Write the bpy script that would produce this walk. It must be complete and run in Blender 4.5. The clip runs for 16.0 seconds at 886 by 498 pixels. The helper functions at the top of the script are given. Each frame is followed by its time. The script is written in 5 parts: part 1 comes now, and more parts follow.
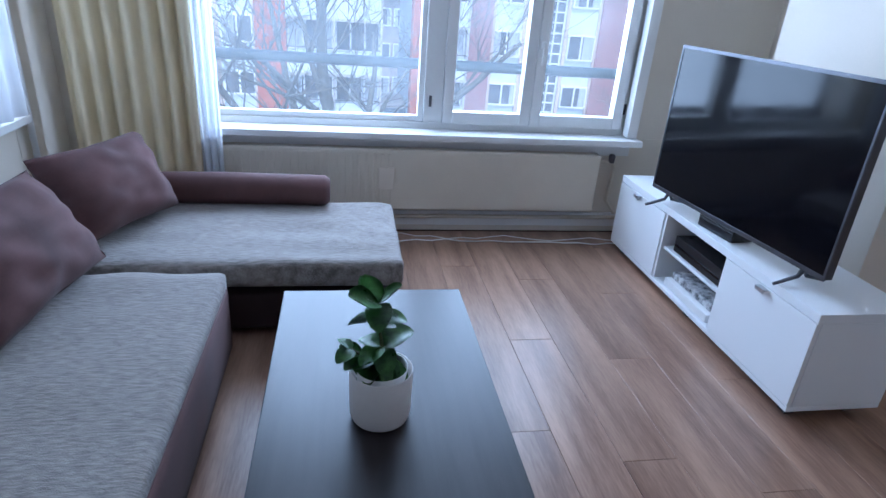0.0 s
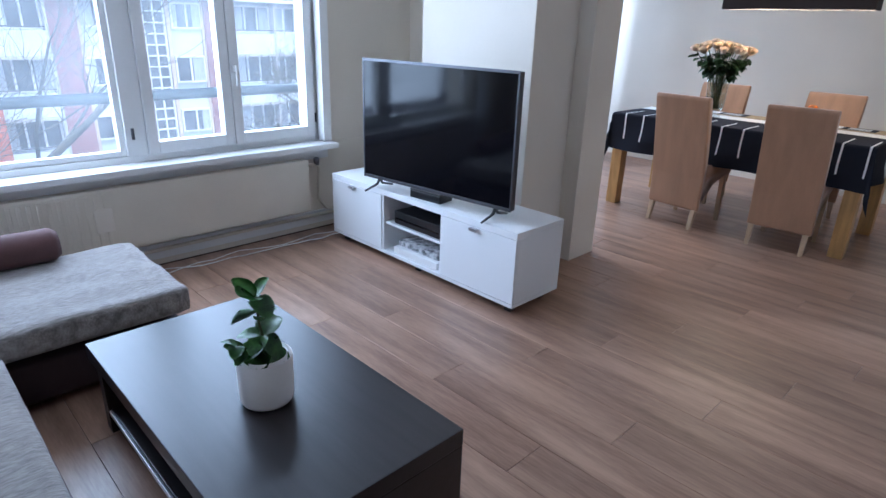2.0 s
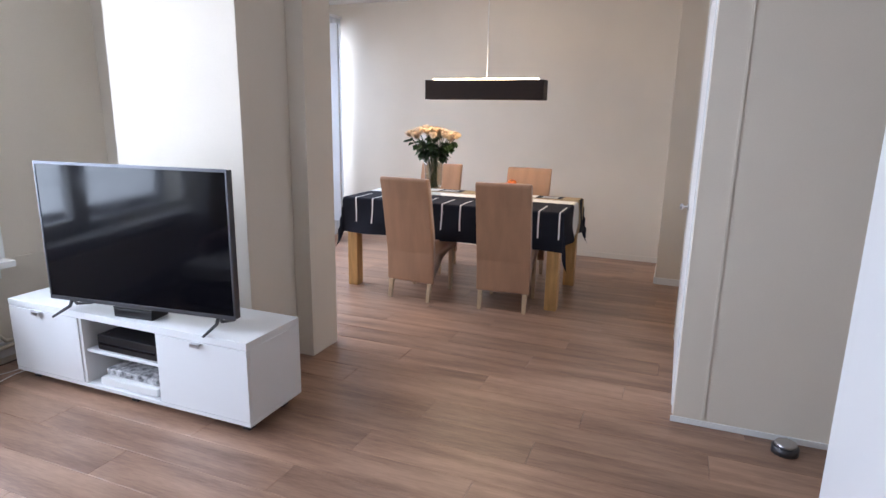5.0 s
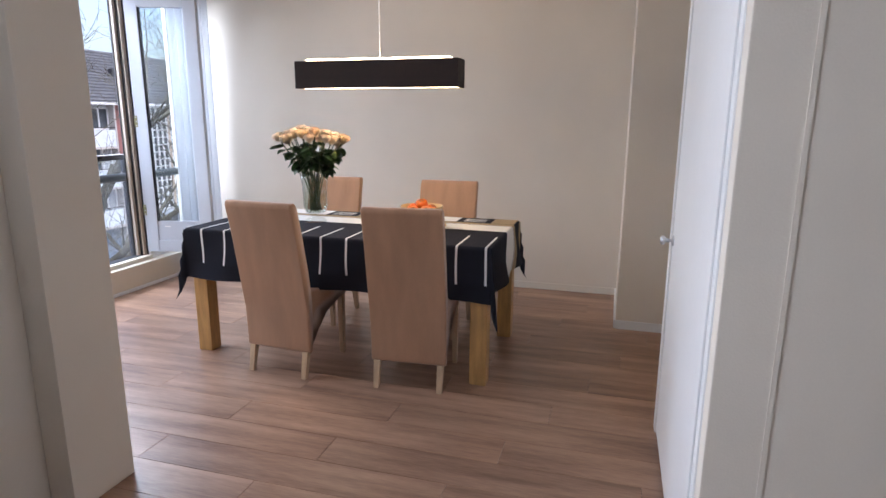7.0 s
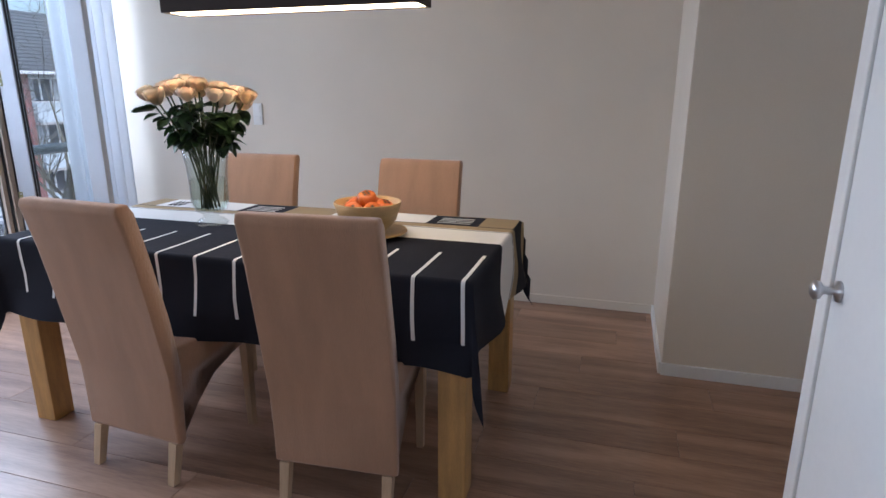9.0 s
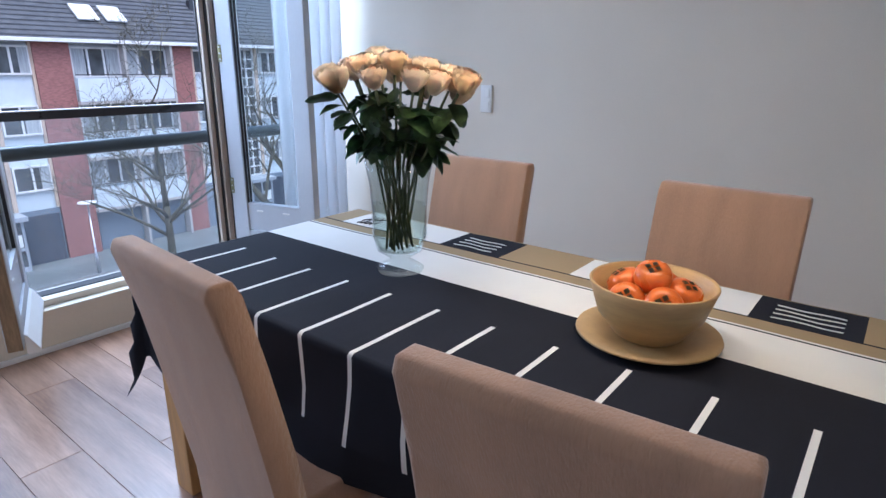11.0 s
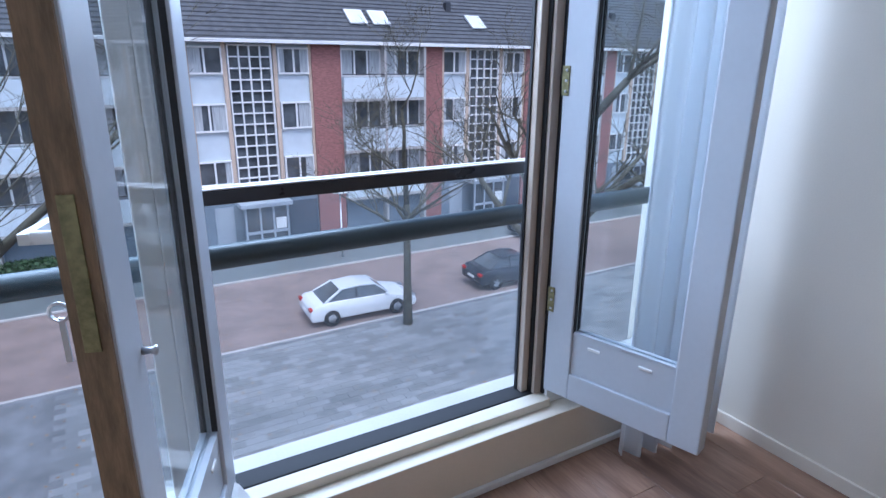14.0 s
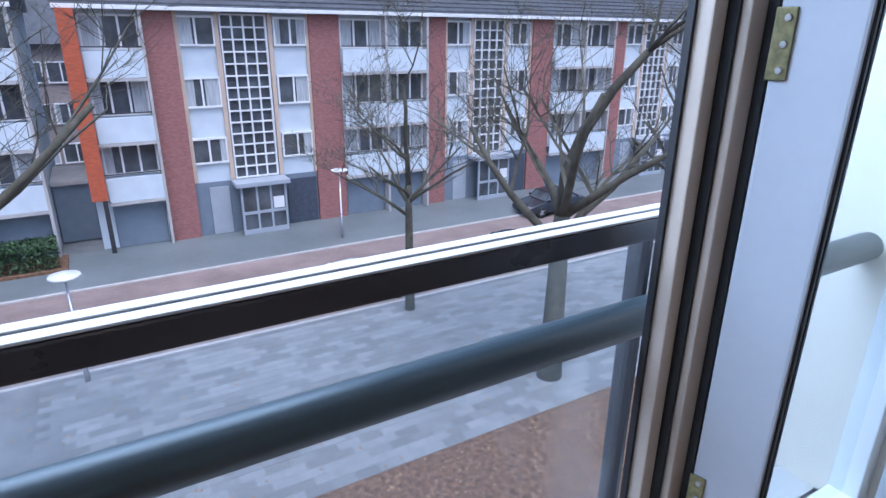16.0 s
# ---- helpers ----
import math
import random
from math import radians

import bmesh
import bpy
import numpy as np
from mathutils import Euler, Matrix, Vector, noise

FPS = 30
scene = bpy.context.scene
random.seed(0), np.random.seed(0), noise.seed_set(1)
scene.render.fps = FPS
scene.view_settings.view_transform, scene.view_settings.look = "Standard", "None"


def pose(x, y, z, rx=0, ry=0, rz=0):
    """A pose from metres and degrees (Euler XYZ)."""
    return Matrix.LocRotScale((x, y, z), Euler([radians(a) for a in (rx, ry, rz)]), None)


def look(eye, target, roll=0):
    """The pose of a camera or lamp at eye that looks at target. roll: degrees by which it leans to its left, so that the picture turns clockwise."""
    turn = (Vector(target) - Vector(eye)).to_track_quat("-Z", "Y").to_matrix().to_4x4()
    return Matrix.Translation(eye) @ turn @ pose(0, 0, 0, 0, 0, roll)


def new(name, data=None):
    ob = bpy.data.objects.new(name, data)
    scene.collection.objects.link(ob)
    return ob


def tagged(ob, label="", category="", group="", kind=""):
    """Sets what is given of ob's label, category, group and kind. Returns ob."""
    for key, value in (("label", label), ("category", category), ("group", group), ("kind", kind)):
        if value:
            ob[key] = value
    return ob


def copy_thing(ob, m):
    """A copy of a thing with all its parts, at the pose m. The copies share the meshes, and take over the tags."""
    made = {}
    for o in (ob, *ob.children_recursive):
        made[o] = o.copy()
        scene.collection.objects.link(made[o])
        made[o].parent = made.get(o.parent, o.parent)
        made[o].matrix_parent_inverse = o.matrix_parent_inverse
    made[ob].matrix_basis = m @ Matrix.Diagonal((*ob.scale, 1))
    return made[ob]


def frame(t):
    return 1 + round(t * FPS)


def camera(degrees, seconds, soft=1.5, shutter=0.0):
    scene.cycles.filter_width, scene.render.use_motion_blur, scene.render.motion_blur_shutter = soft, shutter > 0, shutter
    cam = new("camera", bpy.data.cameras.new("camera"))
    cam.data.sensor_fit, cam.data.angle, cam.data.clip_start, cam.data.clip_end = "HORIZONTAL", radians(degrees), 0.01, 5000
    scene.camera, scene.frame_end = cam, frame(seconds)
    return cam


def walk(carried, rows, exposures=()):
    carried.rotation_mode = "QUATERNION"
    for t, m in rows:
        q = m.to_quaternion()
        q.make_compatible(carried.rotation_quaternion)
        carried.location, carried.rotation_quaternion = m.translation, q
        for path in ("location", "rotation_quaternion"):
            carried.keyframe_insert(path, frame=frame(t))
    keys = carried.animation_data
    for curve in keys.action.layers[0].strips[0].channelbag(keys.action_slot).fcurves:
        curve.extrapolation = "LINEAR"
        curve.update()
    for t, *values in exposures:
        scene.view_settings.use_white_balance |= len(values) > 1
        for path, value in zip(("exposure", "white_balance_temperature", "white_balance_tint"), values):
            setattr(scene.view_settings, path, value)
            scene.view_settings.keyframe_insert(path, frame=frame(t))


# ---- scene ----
cam = camera(73.6, 16.0)
PATH = [
    (0, (0.365, 0.167, 1.363), (0.693, 1.966, 0.551), 4.3),
    (0.5, (0.23, 0.081, 1.336), (0.906, 1.798, 0.563), 3.3),
    (1, (0.051, -0.001, 1.338), (1.001, 1.589, 0.582), 2.7),
    (1.5, (-0.078, -0.01, 1.363), (1.074, 1.451, 0.63), 2.2),
    (2, (-0.219, 0.002, 1.382), (1.099, 1.328, 0.672), 1.9),
    (2.5, (-0.305, -0.001, 1.396), (1.151, 1.185, 0.707), 1.5),
    (3, (-0.338, -0.03, 1.418), (1.238, 1.0, 0.744), 1.3),
    (3.5, (-0.329, -0.031, 1.433), (1.33, 0.869, 0.773), 1.0),
    (4, (-0.326, -0.045, 1.471), (1.394, 0.775, 0.864), 0.7),
    (4.5, (-0.228, -0.027, 1.481), (1.545, 0.736, 0.955), 0.7),
    (4.7, (-0.153, -0.022, 1.455), (1.641, 0.725, 0.979), 0.9),
    (6.8, (1.281, 0.111, 1.411), (3.142, 0.689, 0.963), -0.2),
    (7, (1.394, 0.155, 1.382), (3.27, 0.7, 0.953), 0.3),
    (7.5, (1.766, 0.205, 1.336), (3.649, 0.723, 0.903), 0.3),
    (8, (2.104, 0.273, 1.307), (3.99, 0.767, 0.863), 0.3),
    (8.2, (2.226, 0.284, 1.292), (4.109, 0.771, 0.826), 0.3),
    (10.5, (3.328, 0.683, 1.277), (4.987, 1.633, 0.689), 0.4),
    (11, (3.511, 0.878, 1.298), (5.017, 2.054, 0.705), 0.5),
    (11.5, (3.636, 1.126, 1.319), (5.011, 2.442, 0.707), 0.3),
    (12, (3.742, 1.382, 1.334), (5.022, 2.791, 0.722), 0.4),
    (12.5, (3.861, 1.696, 1.356), (5.046, 3.183, 0.738), 0.7),
    (13, (3.99, 1.947, 1.378), (5.042, 3.533, 0.765), 0.5),
    (13.5, (4.063, 2.229, 1.409), (5.053, 3.858, 0.802), 0.4),
    (14, (4.144, 2.487, 1.404), (5.11, 4.131, 0.8), 0.5),
    (14.5, (4.297, 2.771, 1.392), (5.249, 4.424, 0.789), 0.4),
    (15, (4.419, 3.016, 1.37), (5.37, 4.671, 0.771), 0.6),
    (15.5, (4.539, 3.257, 1.381), (5.487, 4.905, 0.759), 0.3),
    (16, (4.658, 3.465, 1.36), (5.604, 5.089, 0.675), 0.5),
]
walk(cam, [(t, look(eye, target, roll)) for t, eye, target, roll in PATH], [(0.0, 1.22, 5000, 12), (2.5, 1.42, 5400, 13), (4.5, 1.65, 6000, 17), (7.0, 1.48, 6150, 18), (8.0, 1.15, 6000, 17), (11.0, 1.15, 5250, 13), (12.0, 1.08, 5150, 13), (13.5, 0.80, 5150, 13), (16.0, 0.82, 5150, 14)])

# ---- world, sun, window light ----
world = bpy.data.worlds.new("sky")
scene.world = world
world.use_nodes = True
wn = world.node_tree.nodes
sky = wn.new("ShaderNodeTexSky")
sky.sky_type = "NISHITA"
sky.sun_disc = False
sky.sun_elevation, sky.sun_rotation = radians(67), radians(204)
sky.dust_density, sky.air_density, sky.ozone_density = 4.0, 1.0, 1.0
world.node_tree.links.new(sky.outputs[0], wn["Background"].inputs[0])
wn["Background"].inputs[1].default_value = 0.14

sun = new("sun", bpy.data.lights.new("sun", "SUN"))
sun.data.energy, sun.data.angle, sun.data.color = 0.9, radians(40), (1.0, 0.97, 0.93)
sun.matrix_world = look((0, 0, 0), (-0.16, 0.36, -0.92))


def window_light(x, y, z, w, h, power, aim):
    lamp = new("window_light", bpy.data.lights.new("window_light", "AREA"))
    lamp.data.shape, lamp.data.size, lamp.data.size_y = "RECTANGLE", w, h
    lamp.data.energy, lamp.data.color = power, (0.80, 0.90, 1.0)
    lamp.matrix_world = look((x, y, z), aim)
    return lamp


window_light(0.75, 3.80, 1.55, 2.4, 1.7, 52, (0.75, 0.0, 1.2))
window_light(-1.4, 2.36, 1.5, 1.15, 1.5, 8, (2.0, 2.2, 1.0))
window_light(4.6, 4.95, 2.30, 2.8, 1.7, 92, (4.6, 2.7, 0.0))

# ---- materials ----


def mat(name, color, rough=0.6, metal=0.0, vary=0.12, scale=8.0, bump=0.1, fine=120.0, stretch=(1, 1, 1), obj_var=0.0, island=False, spec=0.5, sheen=0.0, tint=None, bump_dist=0.002):
    m = bpy.data.materials.new(name)
    m.use_nodes = True
    n, l = m.node_tree.nodes, m.node_tree.links
    b = n["Principled BSDF"]
    b.inputs["Roughness"].default_value, b.inputs["Metallic"].default_value = rough, metal
    b.inputs["Specular IOR Level"].default_value = spec
    if sheen:
        b.inputs["Sheen Weight"].default_value = sheen
    geo, mp = n.new("ShaderNodeNewGeometry"), n.new("ShaderNodeMapping")
    mp.inputs["Scale"].default_value = stretch
    src = geo.outputs["Position"]
    if obj_var:
        pick = n.new("ShaderNodeNewGeometry").outputs["Random Per Island"] if island else n.new("ShaderNodeObjectInfo").outputs["Random"]
        mul, add = n.new("ShaderNodeVectorMath"), n.new("ShaderNodeVectorMath")
        mul.operation, add.operation = "MULTIPLY", "ADD"
        comb = n.new("ShaderNodeCombineXYZ")
        for k in range(3):
            l.new(pick, comb.inputs[k])
        l.new(comb.outputs[0], mul.inputs[0])
        mul.inputs[1].default_value = (37, 53, 71)
        l.new(src, add.inputs[0])
        l.new(mul.outputs[0], add.inputs[1])
        src = add.outputs[0]
    l.new(src, mp.inputs["Vector"])
    big, small = n.new("ShaderNodeTexNoise"), n.new("ShaderNodeTexNoise")
    big.inputs["Scale"].default_value, small.inputs["Scale"].default_value = scale, fine
    big.inputs["Detail"].default_value, small.inputs["Detail"].default_value = 5, 3
    l.new(mp.outputs[0], big.inputs["Vector"])
    l.new(mp.outputs[0], small.inputs["Vector"])
    ramp = n.new("ShaderNodeValToRGB")
    c2 = tint or color
    ramp.color_ramp.elements[0].position, ramp.color_ramp.elements[1].position = 0.3, 0.7
    ramp.color_ramp.elements[0].color = (*[c * (1 - vary) for c in color], 1)
    ramp.color_ramp.elements[1].color = (*[min(1, c * (1 + vary)) for c in c2], 1)
    mix = n.new("ShaderNodeMath")
    mix.operation = "MULTIPLY_ADD"
    l.new(small.outputs["Fac"], mix.inputs[0])
    mix.inputs[1].default_value = 0.35
    sub = n.new("ShaderNodeMath")
    sub.operation = "SUBTRACT"
    l.new(big.outputs["Fac"], sub.inputs[0])
    sub.inputs[1].default_value = 0.175
    l.new(sub.outputs[0], mix.inputs[2])
    l.new(mix.outputs[0], ramp.inputs[0])
    out = ramp.outputs[0]
    if obj_var:
        hsv = n.new("ShaderNodeHueSaturation")
        mr = n.new("ShaderNodeMapRange")
        l.new(pick, mr.inputs[0])
        mr.inputs[3].default_value, mr.inputs[4].default_value = 1 - obj_var, 1 + obj_var
        l.new(mr.outputs[0], hsv.inputs["Value"])
        l.new(out, hsv.inputs["Color"])
        out = hsv.outputs[0]
    l.new(out, b.inputs["Base Color"])
    if bump:
        bp = n.new("ShaderNodeBump")
        bp.inputs["Strength"].default_value, bp.inputs["Distance"].default_value = bump, bump_dist
        l.new(small.outputs["Fac"], bp.inputs["Height"])
        l.new(bp.outputs[0], b.inputs["Normal"])
    rr = n.new("ShaderNodeMapRange")
    l.new(big.outputs["Fac"], rr.inputs[0])
    rr.inputs[3].default_value, rr.inputs[4].default_value = max(0.02, rough - 0.07), min(1, rough + 0.07)
    l.new(rr.outputs[0], b.inputs["Roughness"])
    return m


def glass_mat(name, color=(1, 1, 1), ior=1.45, thin=True, smudge_haze=0.0):
    m = bpy.data.materials.new(name)
    m.use_nodes = True
    n, l = m.node_tree.nodes, m.node_tree.links
    if not thin:
        b = n["Principled BSDF"]
        b.inputs["Base Color"].default_value = (*color, 1)
        b.inputs["Transmission Weight"].default_value, b.inputs["Roughness"].default_value, b.inputs["IOR"].default_value = 1, 0.01, ior
        return m
    n.remove(n["Principled BSDF"])
    tr, gl, lw, mx = n.new("ShaderNodeBsdfTransparent"), n.new("ShaderNodeBsdfGlossy"), n.new("ShaderNodeLayerWeight"), n.new("ShaderNodeMixShader")
    pw, fr = n.new("ShaderNodeMath"), n.new("ShaderNodeMath")
    pw.operation, fr.operation = "POWER", "MULTIPLY_ADD"
    l.new(lw.outputs["Facing"], pw.inputs[0])
    pw.inputs[1].default_value, fr.inputs[1].default_value, fr.inputs[2].default_value = 4.5, 0.6, 0.025
    l.new(pw.outputs[0], fr.inputs[0])
    tr.inputs[0].default_value = (*color, 1)
    gl.inputs["Roughness"].default_value = 0.02
    l.new(fr.outputs[0], mx.inputs[0])
    l.new(tr.outputs[0], mx.inputs[1])
    l.new(gl.outputs[0], mx.inputs[2])
    out = mx.outputs[0]
    if smudge_haze:
        # a pale film, thicker in cloudy patches: smudges, and veiling haze painted in
        film, veil, haze, both = n.new("ShaderNodeBsdfDiffuse"), n.new("ShaderNodeBsdfTranslucent"), n.new("ShaderNodeMixShader"), n.new("ShaderNodeMixShader")
        film.inputs[0].default_value = veil.inputs[0].default_value = (0.75, 0.80, 0.84, 1)
        spots, span = n.new("ShaderNodeTexNoise"), n.new("ShaderNodeMapRange")
        spots.inputs["Scale"].default_value, spots.inputs["Detail"].default_value = 3.0, 6
        geo = n.new("ShaderNodeNewGeometry")
        l.new(geo.outputs["Position"], spots.inputs["Vector"])
        l.new(spots.outputs["Fac"], span.inputs[0])
        span.inputs[3].default_value, span.inputs[4].default_value = smudge_haze * 0.4, smudge_haze * 1.6
        both.inputs[0].default_value = 0.6
        l.new(film.outputs[0], both.inputs[1]), l.new(veil.outputs[0], both.inputs[2])
        l.new(span.outputs[0], haze.inputs[0])
        l.new(out, haze.inputs[1]), l.new(both.outputs[0], haze.inputs[2])
        out = haze.outputs[0]
    l.new(out, n["Material Output"].inputs[0])
    return m


def glow_mat(name, color, strength):
    m = bpy.data.materials.new(name)
    m.use_nodes = True
    b = m.node_tree.nodes["Principled BSDF"]
    b.inputs["Base Color"].default_value = (*color, 1)
    b.inputs["Emission Color"].default_value, b.inputs["Emission Strength"].default_value = (*color, 1), strength
    return m


def sheer_mat(name, color, share):
    m = bpy.data.materials.new(name)
    m.use_nodes = True
    n, l = m.node_tree.nodes, m.node_tree.links
    n.remove(n["Principled BSDF"])
    tl, df, tp = n.new("ShaderNodeBsdfTranslucent"), n.new("ShaderNodeBsdfDiffuse"), n.new("ShaderNodeBsdfTransparent")
    a, c = n.new("ShaderNodeMixShader"), n.new("ShaderNodeMixShader")
    tl.inputs[0].default_value, df.inputs[0].default_value = (*color, 1), (*color, 1)
    a.inputs[0].default_value, c.inputs[0].default_value = 0.5, share
    l.new(tl.outputs[0], a.inputs[1]), l.new(df.outputs[0], a.inputs[2])
    l.new(a.outputs[0], c.inputs[1]), l.new(tp.outputs[0], c.inputs[2])
    l.new(c.outputs[0], n["Material Output"].inputs[0])
    return m


PLASTER = mat("wall_plaster", (0.70, 0.635, 0.545), 0.85, vary=0.035, scale=1.6, bump=0.25, fine=180)
PLASTER_W = mat("white_plaster", (0.74, 0.72, 0.69), 0.8, vary=0.03, scale=1.5, bump=0.2, fine=160)
PAINT = mat("white_paint", (0.78, 0.78, 0.77), 0.35, vary=0.03, scale=3, bump=0.05, fine=60)
# white casement leaves toned down to an even pale blue-grey
CASEMENT_GREY = mat("casement_pale_blue_grey", (0.50, 0.53, 0.58), 0.4, vary=0.04, scale=3, bump=0.05, fine=60)
CREAM = mat("cream_paint", (0.66, 0.60, 0.50), 0.5, vary=0.05, scale=3, bump=0.05)
FRAME_TAN = mat("aluminium_beige", (0.45, 0.38, 0.31), 0.45, 0.0, vary=0.05)
RUBBER = mat("black_rubber", (0.015, 0.015, 0.017), 0.7, vary=0.1)
LAMINATE = mat("white_laminate", (0.78, 0.79, 0.80), 0.32, vary=0.004, scale=1, bump=0.0)
PLANK = mat("oak_laminate", (0.245, 0.135, 0.09), 0.32, vary=0.24, scale=2.6, bump=0.08, fine=30, stretch=(5, 0.5, 1), obj_var=0.13, tint=(0.33, 0.205, 0.14))
SUBFLOOR = mat("dark_joint", (0.05, 0.035, 0.028), 0.8)
BLACKWOOD = mat("blackbrown_wood", (0.016, 0.012, 0.013), 0.33, vary=0.35, scale=3, bump=0.06, fine=60, stretch=(12, 1, 12))
LINEN = mat("grey_woven_linen", (0.29, 0.262, 0.242), 0.95, vary=0.42, scale=26, bump=0.9, fine=110, stretch=(1, 6, 1), sheen=0.3, bump_dist=0.004)
MAUVE = mat("mauve_suede", (0.09, 0.04, 0.038), 0.85, vary=0.25, scale=6, bump=0.2, fine=300, sheen=0.06)
DARKBROWN = mat("dark_brown_suede", (0.045, 0.026, 0.028), 0.85, vary=0.2, scale=6, bump=0.2, fine=300)
CURTAIN = mat("cream_curtain", (0.72, 0.61, 0.40), 0.9, vary=0.06, scale=5, bump=0.2, fine=200)
SHEER = sheer_mat("sheer_voile", (0.88, 0.90, 0.93), 0.15)
METAL = mat("brushed_metal", (0.55, 0.55, 0.57), 0.3, 1.0, vary=0.05)
DARKMETAL = mat("dark_steel", (0.10, 0.10, 0.11), 0.35, 0.8, vary=0.1)
SILVER = mat("satin_silver", (0.12, 0.12, 0.135), 0.35, 0.8, vary=0.05)
BRASS = mat("weathered_brass", (0.26, 0.24, 0.13), 0.4, 0.9, vary=0.25, scale=60)
SCREEN = mat("tv_screen", (0.004, 0.004, 0.006), 0.09, vary=0.05, bump=0.0, spec=0.3)
BLACKPLASTIC = mat("black_plastic", (0.012, 0.012, 0.014), 0.3, vary=0.1, bump=0.03)
TEAL = mat("teal_grey_tube_paint", (0.032, 0.046, 0.052), 0.4, 0.0, vary=0.1, scale=4)
RAILDARK = mat("anthracite_rail", (0.045, 0.045, 0.05), 0.3, 0.4, vary=0.1)
CHAIRCLOTH = mat("tan_ribbed_chenille", (0.41, 0.235, 0.14), 0.9, vary=0.10, scale=7, bump=0.5, fine=170, stretch=(1, 2.2, 0.4), sheen=0.35, bump_dist=0.004)
OAK = mat("honey_oak", (0.50, 0.29, 0.105), 0.42, vary=0.2, scale=6, bump=0.08, fine=60, stretch=(6, 6, 0.8))
PALEWOOD = mat("pale_beech", (0.52, 0.38, 0.25), 0.45, vary=0.12, scale=6, bump=0.05, stretch=(6, 6, 0.8))
CLOTH = mat("black_tablecloth", (0.017, 0.018, 0.026), 0.9, vary=0.15, scale=5, bump=0.25, fine=500, spec=0.15)
CLOTH_W = mat("white_print", (0.78, 0.77, 0.75), 0.8, vary=0.04, scale=5, bump=0.25, fine=500)
CLOTH_T = mat("tan_print", (0.33, 0.24, 0.13), 0.8, vary=0.06, scale=5, bump=0.25, fine=500)
CERAMIC = mat("white_ceramic", (0.74, 0.71, 0.70), 0.45, vary=0.03, scale=12, bump=0.08)
SOIL = mat("potting_soil", (0.03, 0.02, 0.014), 0.95, vary=0.5, scale=60, bump=0.8)
LEAF = mat("waxy_leaf", (0.035, 0.11, 0.03), 0.3, vary=0.35, scale=25, bump=0.06, obj_var=0.3, tint=(0.075, 0.18, 0.045))
LEAF_D = mat("rose_leaf", (0.03, 0.075, 0.024), 0.45, vary=0.4, scale=40, bump=0.15, obj_var=0.35, tint=(0.065, 0.12, 0.04))
STEM = mat("green_stem", (0.07, 0.085, 0.03), 0.5, vary=0.3, scale=40)
ROSE = mat("cream_rose_petal", (0.82, 0.71, 0.52), 0.6, vary=0.06, scale=30, bump=0.06, obj_var=0.08, tint=(0.85, 0.65, 0.50), sheen=0.1)
BOWL = mat("turned_pale_wood", (0.50, 0.32, 0.13), 0.45, vary=0.12, scale=8, bump=0.05, fine=50, stretch=(1, 1, 6))
FRUIT = mat("orange_persimmon", (0.72, 0.16, 0.018), 0.28, vary=0.14, scale=18, bump=0.04)
CALYX = mat("dry_calyx", (0.13, 0.10, 0.05), 0.8, vary=0.4, scale=60)
GLASS = glass_mat("window_glass", (0.95, 0.975, 0.98))
SMUDGED = glass_mat("smudged_railing_glass", (0.94, 0.965, 0.97), smudge_haze=0.025)
# living window: the bright haze outdoors is mixed into the panes
VEILED = glass_mat("haze_veiled_glass", (0.96, 0.98, 0.985), smudge_haze=0.055)
VASEGLASS = glass_mat("clear_vase_glass", (0.91, 0.935, 0.93))
WATER = glass_mat("vase_water", (0.93, 0.96, 0.93), 1.33)
GLOW = glow_mat("warm_diffuser", (1.0, 0.76, 0.46), 7.5)
BRICK_R = mat("red_brick", (0.30, 0.135, 0.12), 0.85, vary=0.22, scale=5, bump=0.4, fine=14, stretch=(1, 1, 3))
BRICK_O = mat("orange_red_brick", (0.42, 0.10, 0.045), 0.85, vary=0.2, scale=5, bump=0.4, fine=14, stretch=(1, 1, 3))
PANEL = mat("pale_facade_panel", (0.60, 0.66, 0.70), 0.6, vary=0.06, scale=1.5)
GARAGE = mat("grey_blue_garage_door", (0.18, 0.215, 0.26), 0.6, vary=0.08, scale=2)
CONCRETE = mat("pale_concrete", (0.45, 0.43, 0.41), 0.8, vary=0.1, scale=2, bump=0.3)
DARKGLASS = mat("dark_far_glazing", (0.085, 0.095, 0.105), 0.12, vary=0.55, scale=0.9, bump=0, spec=0.8)
ROOFTILE = mat("grey_roof_tile", (0.075, 0.08, 0.09), 0.7, vary=0.25, scale=2.5, bump=0.3)
PAVING = mat("grey_paving", (0.225, 0.232, 0.235), 0.55, vary=0.10, scale=0.7, bump=0.3, fine=12, obj_var=0.22)
PAVING_FIELD = mat("grey_paving_field", (0.225, 0.232, 0.235), 0.55, vary=0.10, scale=0.7, bump=0.3, fine=12, obj_var=0.22, island=True)
PAVING_FAR = mat("damp_grey_paving", (0.15, 0.168, 0.172), 0.5, vary=0.15, scale=0.5, bump=0.3, fine=6)
SANDSTRIP = mat("sand_coloured_strip", (0.56, 0.44, 0.34), 0.7, vary=0.08, scale=2)
PORCHGREY = mat("pale_grey_porch_paint", (0.36, 0.39, 0.43), 0.5, vary=0.06, scale=2)
SLATE = mat("slate_blue_tiles", (0.06, 0.07, 0.095), 0.5, vary=0.2, scale=4, bump=0.2, fine=8)
NETCURTAIN = mat("far_net_curtain", (0.42, 0.44, 0.45), 0.8, vary=0.25, scale=2.5, stretch=(6, 1, 0.5), bump=0)
